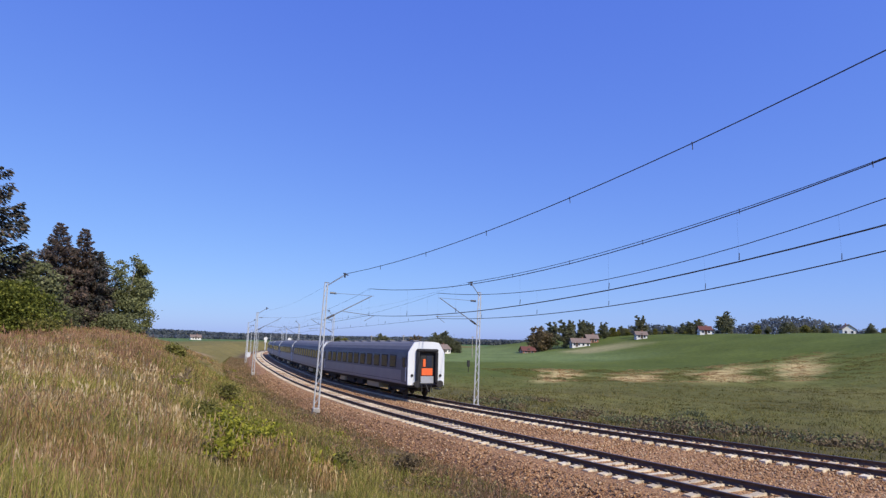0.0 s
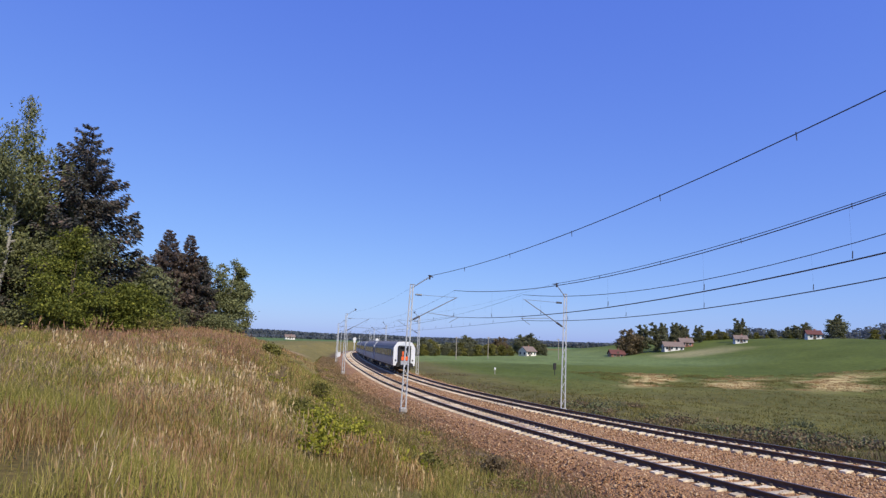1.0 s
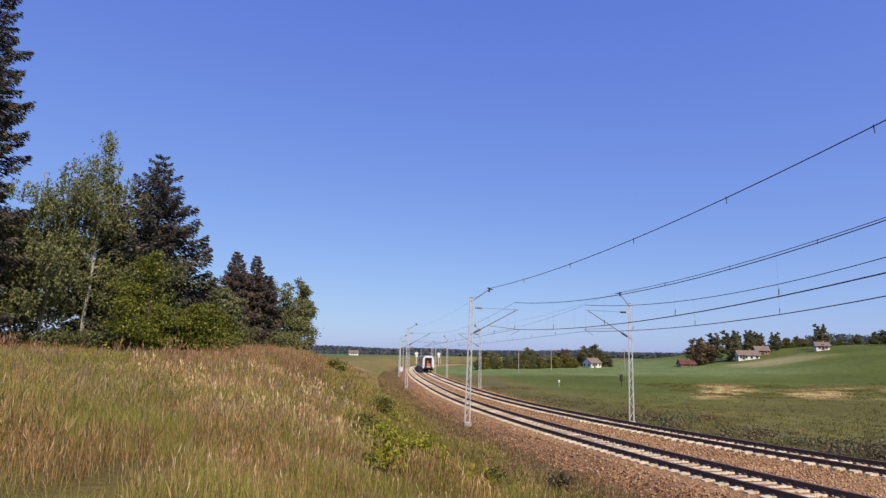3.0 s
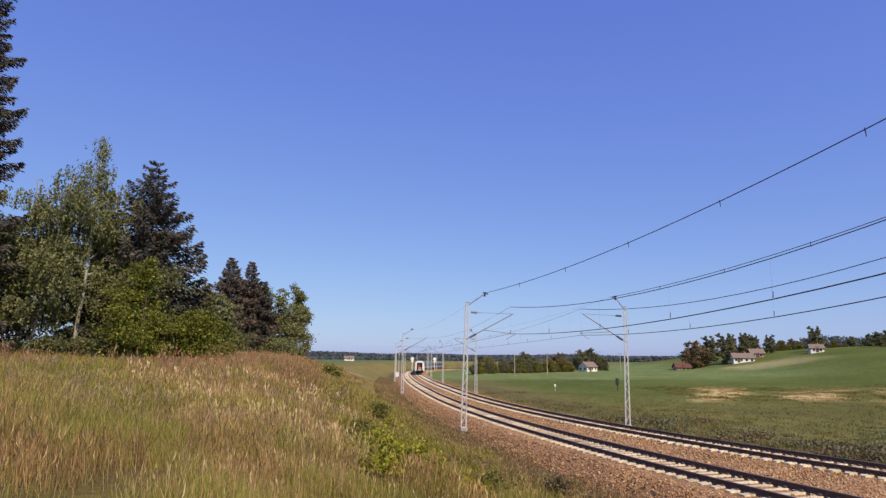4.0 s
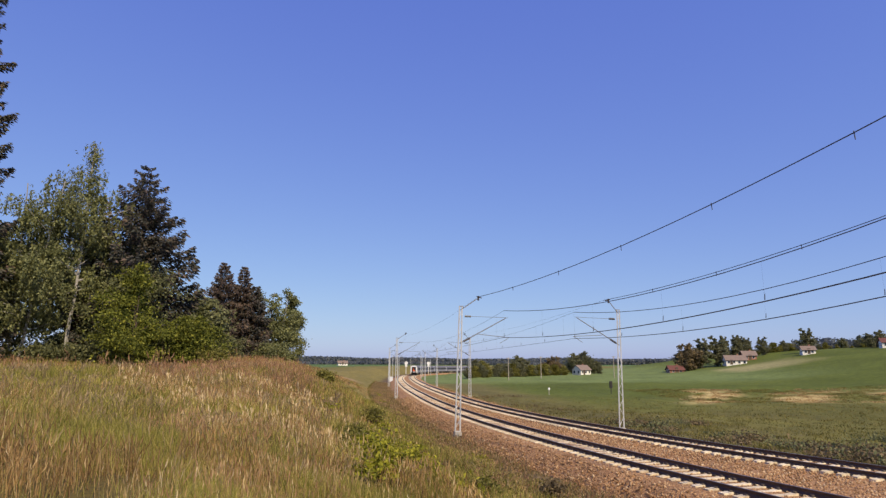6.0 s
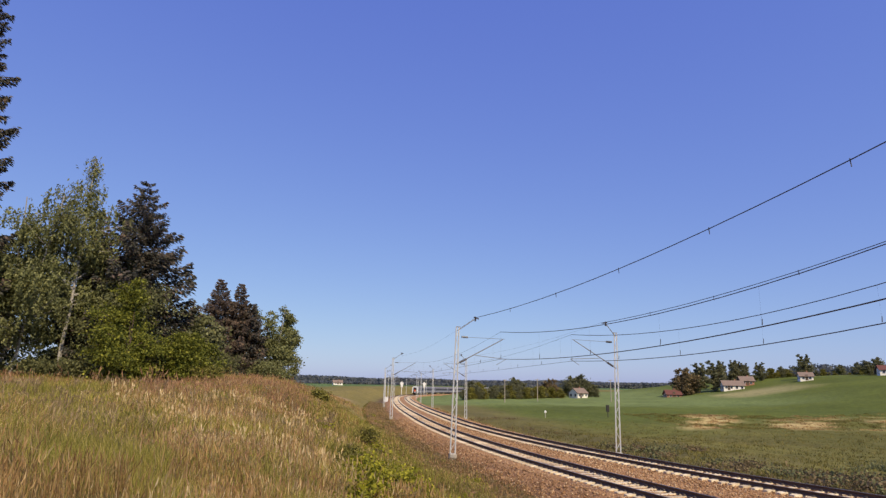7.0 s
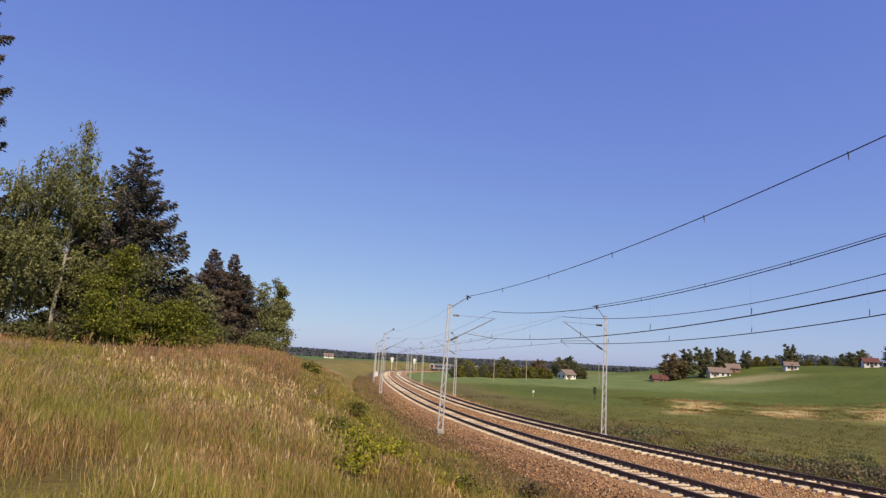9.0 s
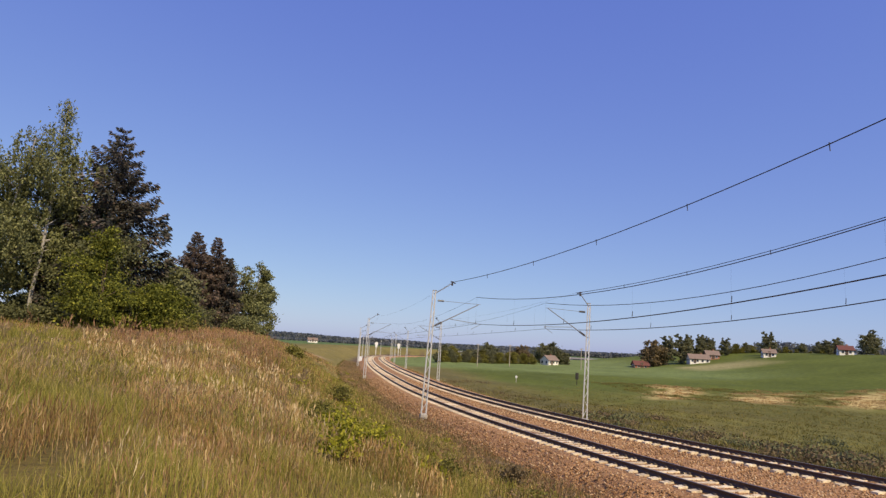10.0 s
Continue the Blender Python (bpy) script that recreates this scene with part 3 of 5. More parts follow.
RUBBER = surface("gangway_rubber", (0.015, 0.015, 0.016), (0.03, 0.03, 0.032), 3, 0.8)
ORANGE = surface("orange_panel", (0.75, 0.11, 0.02), (0.85, 0.16, 0.03), 3, 0.5)
STEEL_SHEET = surface("steel_sheet", (0.35, 0.36, 0.38), (0.5, 0.5, 0.52), 3, 0.45, 0.4)
YELLOW_BOX = surface("battery_box", (0.42, 0.36, 0.22), (0.55, 0.48, 0.3), 3, 0.7)
GLASS_M, GN, GL, GB = material("dark_window_glass", 0.1)
GB.inputs["Base Color"].default_value = (0.03, 0.034, 0.055, 1)
GB.inputs["Specular IOR Level"].default_value = 0.3
COACH_L = 26.4


def shell(section, length, closed=False):
    """A skin along y from a half section mirrored to both sides."""
    bm = bmesh.new()
    full = section + [(-x, z) for x, z in reversed(section) if x > 1e-6]
    rings = [[bm.verts.new((x, y, z)) for x, z in full] for y in (-length / 2, length / 2)]
    for i in range(len(full) - 1):
        bm.faces.new((rings[0][i], rings[0][i + 1], rings[1][i + 1], rings[1][i]))
    if closed:
        for r in rings:
            bm.faces.new(r)
    bmesh.ops.recalc_face_normals(bm, faces=bm.faces)
    return bm


def build_coach():
    """A passenger coach, origin at rail level, its tail towards -y."""
    root = new("passenger_coach")
    L = COACH_L - 1.0
    body = part("body", shell([(1.37, 0.95), (1.405, 1.25), (1.412, 2.0), (1.40, 2.75), (1.36, 3.15), (0.0, 3.15)], L, True), COACH_BLUE, root)
    roof = part("roof", shell([(1.372, 3.13), (1.28, 3.42), (1.09, 3.69), (0.79, 3.89), (0.40, 4.01), (0.0, 4.05)], L - 0.02, True), COACH_ROOF, root)
    for i in range(9):
        part("roof_vent", box(bmesh.new(), (0.5, 0.7, 0.12), (0, -10.4 + 2.6 * i, 4.07), bevel=0.04), COACH_ROOF, roof)
    for sx in (-1, 1):
        part("lower_panel", box(bmesh.new(), (0.02, L - 2.6, 0.72), (sx * 1.412, 0, 1.58), bevel=0.005), COACH_GREY, root, "pale grey band below the windows")
        part("skirt_stripe", box(bmesh.new(), (0.02, L - 0.4, 0.16), (sx * 1.398, 0, 1.08), bevel=0.005), COACH_GREY, root)
        for i in range(11):
            y = -9.6 + 1.92 * i
            win = part("window", box(bmesh.new(), (0.03, 1.38, 0.95), (sx * 1.405, y, 2.55), bevel=0.01), RUBBER, root)
            part("pane", box(bmesh.new(), (0.03, 1.26, 0.83), (sx * 1.413, y, 2.55), bevel=0.01), GLASS_M, win)
        for y in (-L / 2 + 0.75, L / 2 - 0.75):
            door = part("door", box(bmesh.new(), (0.03, 0.86, 1.95), (sx * 1.408, y, 2.05), bevel=0.02), COACH_BLUE, root)
            part("pane", box(bmesh.new(), (0.02, 0.5, 0.7), (sx * 1.424, y, 2.5), bevel=0.03), GLASS_M, door)
            part("handrail", rod(bmesh.new(), (sx * 1.46, y - 0.5, 1.2), (sx * 1.46, y - 0.5, 2.2), 0.035, 0.035, 6), COACH_WHITE, door)
            part("step", box(bmesh.new(), (0.3, 0.8, 0.05), (sx * 1.3, y, 0.62)), UNDER, door)
    # ends: pale frame, gangway with rubber tubes, buffers, lamps
    for e in (-1, 1):
        y = e * L / 2
        sec = [(1.40, 0.95), (1.42, 1.25), (1.425, 2.0), (1.42, 2.75), (1.415, 3.22), (1.33, 3.38), (1.03, 3.84), (0.94, 3.95), (0.5, 4.01), (0.0, 4.01)]
        outer = sec + [(-x, z) for x, z in reversed(sec) if x > 0]
        inner = []
        for x, z in outer:
            inner.append((max(-0.82, min(0.82, x * 0.62)), min(3.42, z * 0.845)))
        inner[0], inner[-1] = (0.82, 0.95), (-0.82, 0.95)
        bm = bmesh.new()
        loops = [[bm.verts.new((x, y + e * d, z)) for x, z in ring] for ring, d in ((outer, -0.05), (outer, 0.06), (inner, 0.06), (inner, -0.05))]
        for a, b in zip(loops[:-1], loops[1:]):
            for i in range(len(outer) - 1):
                bm.faces.new((a[i], a[i + 1], b[i + 1], b[i]))
        bmesh.ops.recalc_face_normals(bm, faces=bm.faces)
        part("end_frame", bm, COACH_WHITE, root, "pale painted frame round the coach end")
        gang = new("gangway")
        gang.parent = root
        for sx in (-1, 1):
            part("rubber_tube", box(bmesh.new(), (0.22, 0.34, 2.25), (sx * 0.72, y + e * 0.2, 2.2), bevel=0.08), RUBBER, gang)
        part("rubber_tube", box(bmesh.new(), (1.66, 0.34, 0.24), (0, y + e * 0.2, 3.38), bevel=0.08), RUBBER, gang)
        part("gangway_door", box(bmesh.new(), (1.25, 0.05, 2.3), (0, y + e * 0.03, 2.15)), RUBBER, gang)
        part("door_pane", box(bmesh.new(), (0.42, 0.03, 0.8), (0.2, y + e * 0.07, 2.62), bevel=0.01), GLASS_M, gang)
        part("orange_board", box(bmesh.new(), (0.85, 0.04, 0.5), (0.05, y + e * 0.09, 1.88), bevel=0.01), ORANGE, gang, "bright orange board on the end door")
        part("orange_strip", box(bmesh.new(), (0.2, 0.04, 0.55), (-0.18, y + e * 0.09, 2.5), bevel=0.01), ORANGE, gang)
        part("footplate", box(bmesh.new(), (1.0, 0.06, 0.5), (0.05, y + e * 0.1, 1.32), bevel=0.01), STEEL_SHEET, gang, "bare steel footplate")
        for sx in (-1, 1):
            buf = part("buffer", rod(bmesh.new(), (sx * 0.875, y, 1.06), (sx * 0.875, y + e * 0.55, 1.06), 0.09, 0.09, 10), UNDER, root)
            part("buffer_plate", rod(bmesh.new(), (sx * 0.875, y + e * 0.52, 1.06), (sx * 0.875, y + e * 0.58, 1.06), 0.25, 0.25, 14), UNDER, buf)
            part("tail_lamp", rod(bmesh.new(), (sx * 1.1, y + e * 0.05, 1.62), (sx * 1.1, y + e * 0.12, 1.62), 0.1, 0.1, 10), RUBBER, root)
        bm = rod(bmesh.new(), (0, y + e * 0.1, 0.95), (0.03, y + e * 0.45, 0.55), 0.05, 0.05, 6)
        part("coupling", bm, UNDER, root)
        for sx in (-1, 1):
            part("brake_hose", rod(bmesh.new(), (sx * 0.35, y + e * 0.15, 0.95), (sx * 0.4, y + e * 0.25, 0.5), 0.03, 0.03, 6), RUBBER, root)
    part("underframe", box(bmesh.new(), (2.5, L - 0.3, 0.22), (0, 0, 0.86), bevel=0.03), UNDER, root)
    for y, ln, mat in ((-4.2, 3.2, YELLOW_BOX), (-0.5, 1.8, UNDER), (2.4, 2.4, UNDER), (5.2, 1.6, YELLOW_BOX)):
        part("equipment_box", box(bmesh.new(), (2.3, ln, 0.45), (0, y, 0.56), bevel=0.04), mat, root)
    for y in (-9.5, 9.5):
        bogie = new("bogie")
        bogie.parent = root
        bm = bmesh.new()
        for sx in (-1, 1):
            box(bm, (0.16, 3.3, 0.26), (sx * 1.0, y, 0.58), bevel=0.03)
            for a in (-1.25, 1.25):
                box(bm, (0.22, 0.4, 0.3), (sx * 1.05, y + a, 0.46), bevel=0.03)
        box(bm, (2.0, 0.5, 0.24), (0, y, 0.6), bevel=0.03)
        part("bogie_frame", bm, UNDER, bogie)
        for a in (-1.25, 1.25):
            bm = rod(bmesh.new(), (-1.0, y + a, 0.46), (1.0, y + a, 0.46), 0.08, 0.08, 8)
            for sx in (-1, 1):
                rod(bm, (sx * 0.70, y + a, 0.46), (sx * 0.83, y + a, 0.46), 0.455, 0.46, 20)
            part("wheelset", bm, WHEEL, bogie)
    return tagged(root, "dark blue and grey passenger coach with pale end frame", "train coach", "coaches of the train")


SPEED, TAIL = 36.5, -13.0
COACHES = []


def build_train():
    first = build_coach()
    COACHES.append(first)
    for i in range(5):
        COACHES.append(copy_thing(first, pose(0, 0, 0)))


def coach_pose(s):
    """Pose of a coach whose tail is at station s of the far track."""
    a, b = s + 3.7, s + COACH_L - 3.7
    p, q = on_line([a], spacing(a))[0], on_line([b], spacing(b))[0]
    c, d = (p + q) / 2, q - p
    turn, climb = math.degrees(math.atan2(-d[0], d[1])), math.degrees(math.atan2(d[2], math.hypot(d[0], d[1])))
    return Matrix.Translation(c) @ pose(0, 0, 0, 0, 0, turn) @ pose(0, 0, 0, climb)


def motions():
    for i, ob in enumerate(COACHES):
        walk(ob, [(t, coach_pose(TAIL + SPEED * t + COACH_L * i)) for t in np.arange(0, 10.01, 0.5)])


# ---------------------------------------------------------------- vegetation
def blades(points, height, width, rng, lean=0.25, head=0.0):
    """Arrays of grass blades rooted at points: bent strips, with seed heads of the width head times theirs."""
    n = len(points)
    h = height * rng.uniform(0.6, 1.25, n)
    a = rng.uniform(0, 2 * np.pi, n)
    d = np.stack([np.cos(a), np.sin(a), 0 * a], -1) * (lean * rng.uniform(0.2, 1.6, n) * h)[:, None]
    face = rng.uniform(0, 2 * np.pi, n)
    sd = np.stack([np.cos(face), np.sin(face), 0 * face], -1) * (width * rng.uniform(0.6, 1.4, n))[:, None]
    up = np.array((0, 0, 1.0))
    z = up[None] * h[:, None]
    kink = rng.normal(0, 0.075, (n, 3)) * h[:, None]
    wm = 0.8
    p = [points - sd / 2, points + sd / 2, points + 0.55 * z + 0.3 * d + kink - sd / 2 * wm, points + 0.55 * z + 0.3 * d + kink + sd / 2 * wm]
    if head:
        hw = sd * head
        p += [points + 0.66 * z + 0.45 * d + 0.6 * kink, points + 0.82 * z + 0.68 * d - hw, points + 0.80 * z + 0.68 * d + hw, points + z * 0.99 + d]
        f = np.array([(0, 1, 3), (0, 3, 2), (2, 3, 4), (4, 6, 5), (5, 6, 7)])
    else:
        p += [points + z * 0.95 + d]
        f = np.array([(0, 1, 3), (0, 3, 2), (2, 3, 4)])
    v = np.stack(p, 1)
    return v.reshape(-1, 3), (f[None] + len(p) * np.arange(n)[:, None, None]).reshape(-1, 3)


def clumped(x0, x1, y0, y1, n, rng, power=1.0, per=7, r=0.18):
    """Places in tufts, denser at small y."""
    m = n // per
    x, y = x0 + (x1 - x0) * rng.random(m), y0 + (y1 - y0) * rng.random(m) ** power
    x, y = np.repeat(x, per) + rng.normal(0, r, m * per), np.repeat(y, per) + rng.normal(0, r, m * per)
    return x, y


def patch(x, y, k):
    return np.sin(0.31 * x * k + 1.7) * np.sin(0.27 * y * k + 0.4) + 0.6 * np.sin(0.9 * k * x + 0.5 * y) * np.sin(0.7 * k * y - 0.4 * x + 2)


def streak_free(x, y):
    return (bleached(x, y) < 0) | (y < 80)


def build_grass():
    rng = np.random.default_rng(21)

    def sow(name, label, mat, x, y, keep, height, width, lean, head, least=None):
        x, y = x[keep], y[keep]
        z = ground_z(x, y) if least is None else np.maximum(ground_z(x, y), least[keep])
        p = np.stack([x, y, z - 0.03], -1)
        dist = np.hypot(x, y)
        w = width * np.clip(dist / 10, 0.7, 3.5)
        hh = height * (0.82 + 0.28 * patch(x, y, 2.0) + 0.2 * patch(x, y, 7.0)) * (0.74 + 0.26 * smooth(dist, 6, 14))
        v, f = blades(p, np.clip(hh, height * 0.4, None), w, rng, lean, head)
        tagged(new(name, mesh_np(name, v, f, mat)), label, "grass", kind="stuff")

    # the knoll: tall dry grass over green
    x, y = clumped(-40, 8, 3.2, 56, 170000, rng, 1.75)
    s, w = from_line(x, y)
    edge = -w + 0.8 * patch(x, y, 1.3)
    inview = (x > -0.95 * y - 3)
    lush = 0.8 * (x + 0.5 * patch(x, y, 3) < -2.0) * (y < 12 + 3 * patch(x, y, 1.7)) + 0.8 * smooth(-x / y, 0.38, 0.62)        # greener hollow
    sow("dry_grass", "tall dry straw-coloured grass on the knoll", STRAW, x, y, (edge > 8 + 5 * rng.random(len(x)) ** 0.7) & inview & (patch(x, y, 2.2) + 0.5 * patch(x, y, 0.8) > 0.35 - 1.0 * rng.random(len(x)) + lush), 0.48, 0.0046, 0.10, 0.6)
    x, y = clumped(-40, 4, 4, 58, 75000, rng, 1.4)
    s, w = from_line(x, y)
    sow("reddish_grass", "reddish-brown seeding grass on the knoll", RED_GRASS, x, y, (-w + 0.6 * patch(x, y, 1.1) > 12.5) & (x > -0.95 * y - 3) & (patch(x + 9, y, 0.7) > 0.0 - 0.035 * (y - 12) - 0.3 * (x > -4.5) + 1.6 * smooth(-x / y, 0.42, 0.62)), 0.66, 0.0062, 0.14, 0.75)
    x, y = clumped(-40, 9, 3.2, 62, 170000, rng, 1.6)
    s, w = from_line(x, y)
    sow("green_grass", "green grass of the knoll and cutting slope", GREEN_GRASS, x, y, (-w + 0.8 * patch(x, y, 1.9) > 4.6 + 1.4 * rng.random(len(x))) & (x > -0.95 * y - 3), 0.44, 0.008, 0.35, 0)
    # thick sward close by
    x, y = clumped(-11, 3, 2.6, 11, 60000, rng, 1.0)
    s, w = from_line(x, y)
    near = (-w > 9.5) & (x > -0.95 * y - 2)
    sow("near_green_grass", "dense green grass at the foot of the stalks", GREEN_GRASS, x, y, near & (patch(x, y, 2.5) < 0.5), 0.46, 0.0085, 0.32, 0)
    x, y = clumped(-11, 3, 2.6, 11, 26000, rng, 1.0, 5, 0.10)
    s, w = from_line(x, y)
    sow("near_dry_grass", "dry brown stalks standing above green grass", STRAW, x, y, (-w > 10) & (x > -0.95 * y - 2) & (patch(x, y, 2.2) + 0.4 * patch(x, y, 5.0) > 0.1 + 0.7 * smooth(-x / y, 0.25, 0.6)), 0.62, 0.0085, 0.14, 0.8)
    # broad arching leaves in tufts, low among the stalks
    x, y = clumped(-20, 1, 3.4, 22, 15000, rng, 1.6, 12, 0.16)
    s, w = from_line(x, y)
    sow("tussock_grass", "broad-leaved green tussocks in the dry grass", GREEN_GRASS, x, y, (-w > 10) & (x > -0.95 * y - 3) & (patch(x + 3, y, 2.4) > 0.1), 0.5, 0.017, 0.7, 0)
    # brown dock and withered herbs, darker than the straw
    x, y = clumped(-30, 1.5, 4.0, 40, 24000, rng, 1.5, 14, 0.10)
    s, w = from_line(x, y)
    sow("withered_herbs", "dark brown withered herbs in the dry grass", WEED, x, y, (-w > 11) & (x > -0.95 * y - 3) & (patch(x - 5, y, 2.9) > -0.1), 0.58, 0.0075, 0.25, 0.8)
    # slope of the cutting: shorter mixed grass
    x, y = clumped(-16, 14, 5, 110, 60000, rng, 1.5)
    s, w = from_line(x, y)
    sow("slope_grass", "short dry grass on the cutting slope", STRAW, x, y, (-w > 2.9) & (-w < 14) & (patch(x, y, 1.7) > -0.3 - 0.7 * rng.random(len(x))), 0.34, 0.007, 0.35, 0.7)
    x, y = clumped(-10, 13, 5.5, 60, 90000, rng, 1.5)
    s, w = from_line(x, y)
    sow("slope_green_grass", "low olive-green growth on the cutting slope", BANK_GRASS, x, y, (-w + 0.8 * patch(x, y, 1.9) > 4.6 + 1.4 * rng.random(len(x))) & (-w < 14), 0.24, 0.009, 0.8, 0)
    # withered growth over the toe of the slope and the ballast's shoulder
    for name, label, mat, n, h, inner in (("toe_growth", "brown withered growth along the ballast's edge", RED_GRASS, 42000, 0.24, 2.85), ("toe_weeds", "grey-brown weeds on the ballast's shoulder", WEED, 38000, 0.26, 2.7), ("toe_grass", "olive grass at the toe of the slope", BANK_GRASS, 40000, 0.24, 3.2)):
        q = -50 + 160 * rng.random(n) ** 1.3
        off = -(inner + 4.0 * rng.random(n) ** 0.9)
        p = on_line(q, off)
        shoulder = p[:, 2] + np.interp(off, (-3.5, -2.9, -2.1), (-1.1, -0.70, -0.27))
        k = (p[:, 1] > 5) & (patch(p[:, 0], p[:, 1], 3.0) > -0.5 * (off < -3.3) - 0.1 - 0.5 * rng.random(n))
        sow(name, label, mat, p[:, 0], p[:, 1], k, h, 0.009, 0.5, 0.7, shoulder)
    x, y = clumped(-26, 1.5, 3.4, 30, 24000, rng, 1.5, 4, 0.07)
    s, w = from_line(x, y)
    sow("straw_stalks", "stout bleached stalks standing in the dry grass", BLEACHED, x, y, (-w > 11) & (x > -0.95 * y - 3) & (patch(x, y, 2.6) > -0.1 + 0.4 * (x < -3) * (y < 13) + 1.2 * smooth(-x / y, 0.36, 0.6)), 0.58, 0.0125, 0.14, 0.75)
    x, y = clumped(-26, 1.5, 4.0, 26, 8000, rng, 1.5, 3, 0.10)
    s, w = from_line(x, y)
    sow("bent_stalks", "broken stalks leaning across the dry grass", BLEACHED, x, y, (-w > 11) & (x > -0.95 * y - 3) & (patch(x - 2, y, 2.7) > -0.25 + 0.8 * smooth(-x / y, 0.36, 0.6)), 0.32, 0.013, 0.8, 0)
    x, y = clumped(-36, -14, 30, 42, 2200, rng, 1.0, 9, 0.3)
    sow("tall_weeds", "tall brown weed stalks before the wood", RED_GRASS, x, y, patch(x, y, 1.1) > 0.1, 1.05, 0.008, 0.15, 0.7)
    # far side bank
    x, y = clumped(36, 120, 84, 122, 80000, rng, 1.0, 9, 0.5)
    streak = 0.6 * np.sin(x * 0.29 - 1.2) + 0.5 * np.sin(x * 0.71 + y * 0.4) + 0.5 * np.sin(y * 0.55 - x * 0.23) + 0.3 * np.sin(x * 1.9 + y * 1.3)
    sow("bleached_grass", "bleached tufts at the edge of the crop", STRAW, x, y, (streak + 1.5 * bleached(x, y) > -0.25 + 0.6 * rng.random(len(x))) & (bleached(x, y) > -0.35 + 0.3 * rng.random(len(x))), 0.2, 0.014, 1.4, 0)
    sow("field_edge_grass", "green tufts at the edge of the crop", BANK_GRASS, x, y, streak + 1.4 * bleached(x, y) < -0.3 + 0.4 * rng.random(len(x)), 0.25, 0.014, 0.8, 0)
    x, y = clumped(4, 122, 14, 108, 190000, rng, 1.15, 9, 0.35)
    s, w = from_line(x, y)
    right = w - spacing(s)
    sow("bank_grass", "rough olive grass beyond the tracks", BANK_GRASS, x, y, (right > 3.6 + 9 * smooth(x, 16, 34) * rng.random(len(x))) & (right < 95) & (y > 0.74 * x - 6) & (y < 50 + 48 * rng.random(len(x)) + 5 * np.sin(x * 0.3)) & (streak_free(x, y)), 0.25, 0.013, 0.8, 0)
    x, y = clumped(4, 75, 14, 105, 70000, rng, 1.2, 9, 0.35)
    s, w = from_line(x, y)
    right = w - spacing(s)
    sow("bank_weeds", "dull brown withered weeds in the rough bank", BANK_WEED, x, y, (right > 3.4) & (y > 0.6 * x - 6) & (right < 5 + (2 + 12 * smooth(x, 15, 50)) * rng.random(len(x)) + 6 * patch(x, y, 0.9)) & (patch(x, y, 0.9) > -0.5 - 0.6 * rng.random(len(x))), 0.34, 0.011, 0.5, 0)
    # pale fringe where the ballast meets the bank
    q = -50 + 130 * rng.random(9000) ** 1.3
    p = on_line(q, spacing(q) + 2.9 + 1.6 * rng.random(len(q)))
    sow("verge_grass", "pale dry tufts along the edge of the ballast", STRAW, p[:, 0], p[:, 1], (p[:, 1] > 8) & (patch(p[:, 0], p[:, 1], 3.4) > -0.1), 0.26, 0.010, 0.5, 0.7)


def build_scrub():
    """Low tangled scrub on the bank beyond the tracks, in uneven clumps."""
    rng = np.random.default_rng(411)
    for name, label, mat, n, lo, hi in (("brown_scrub", "dull brown tangled scrub on the bank", BROWN_LEAF, 330, 6, 20), ("olive_scrub", "dark olive scrub on the bank", DARK_LEAF, 280, 6, 24)):
        s = -46 + 42 * rng.random(n) ** 1.2
        off = spacing(s) + lo + (hi - lo) * rng.random(n)
        p = on_line(s, off)
        x, y = p[:, 0], p[:, 1]
        k = (patch(x, y, 0.8) + 0.5 * patch(x + 4, y, 2.0) > 0.1) & (y > 10)
        x, y = x[k], y[k]
        m = len(x)
        r = rng.uniform(0.35, 1.0, m)
        per = 90
        c = rng.normal(0, 1, (m, per, 3)) * np.stack([r, r, 0.34 * r], -1)[:, None] * 0.6
        c[..., 2] = np.abs(c[..., 2]) * 1.5
        c[..., 0] += x[:, None]
        c[..., 1] += y[:, None]
        c[..., 2] += ground_z(c[..., 0], c[..., 1])
        v, f = leaf_quads(c.reshape(-1, 3), np.full(m * per, 0.17), rng)
        tagged(new(name, mesh_np(name, v, f, mat)), label, "scrub", kind="stuff")


def leaf_quads(c, size, rng, droop=0.0):
    """Arrays of small folded leaf sprays at the places c."""
    n = len(c)
    a = rng.normal(size=(n, 3))
    a /= np.linalg.norm(a, axis=1)[:, None]
    b = np.cross(a, rng.normal(size=(n, 3)))
    b /= np.linalg.norm(b, axis=1)[:, None] + 1e-9
    a[:, 2] -= droop
    sz = (size * rng.uniform(0.6, 1.4, n))[:, None]
    v = np.stack([c - a * sz * 0.5, c + b * sz * 0.32 + np.array((0, 0, 0.1)) * sz, c + a * sz * 0.5, c - b * sz * 0.32], 1)
    f = np.array([(0, 1, 2), (0, 2, 3)])
    return v.reshape(-1, 3), (f[None] + 4 * np.arange(n)[:, None, None]).reshape(-1, 3)


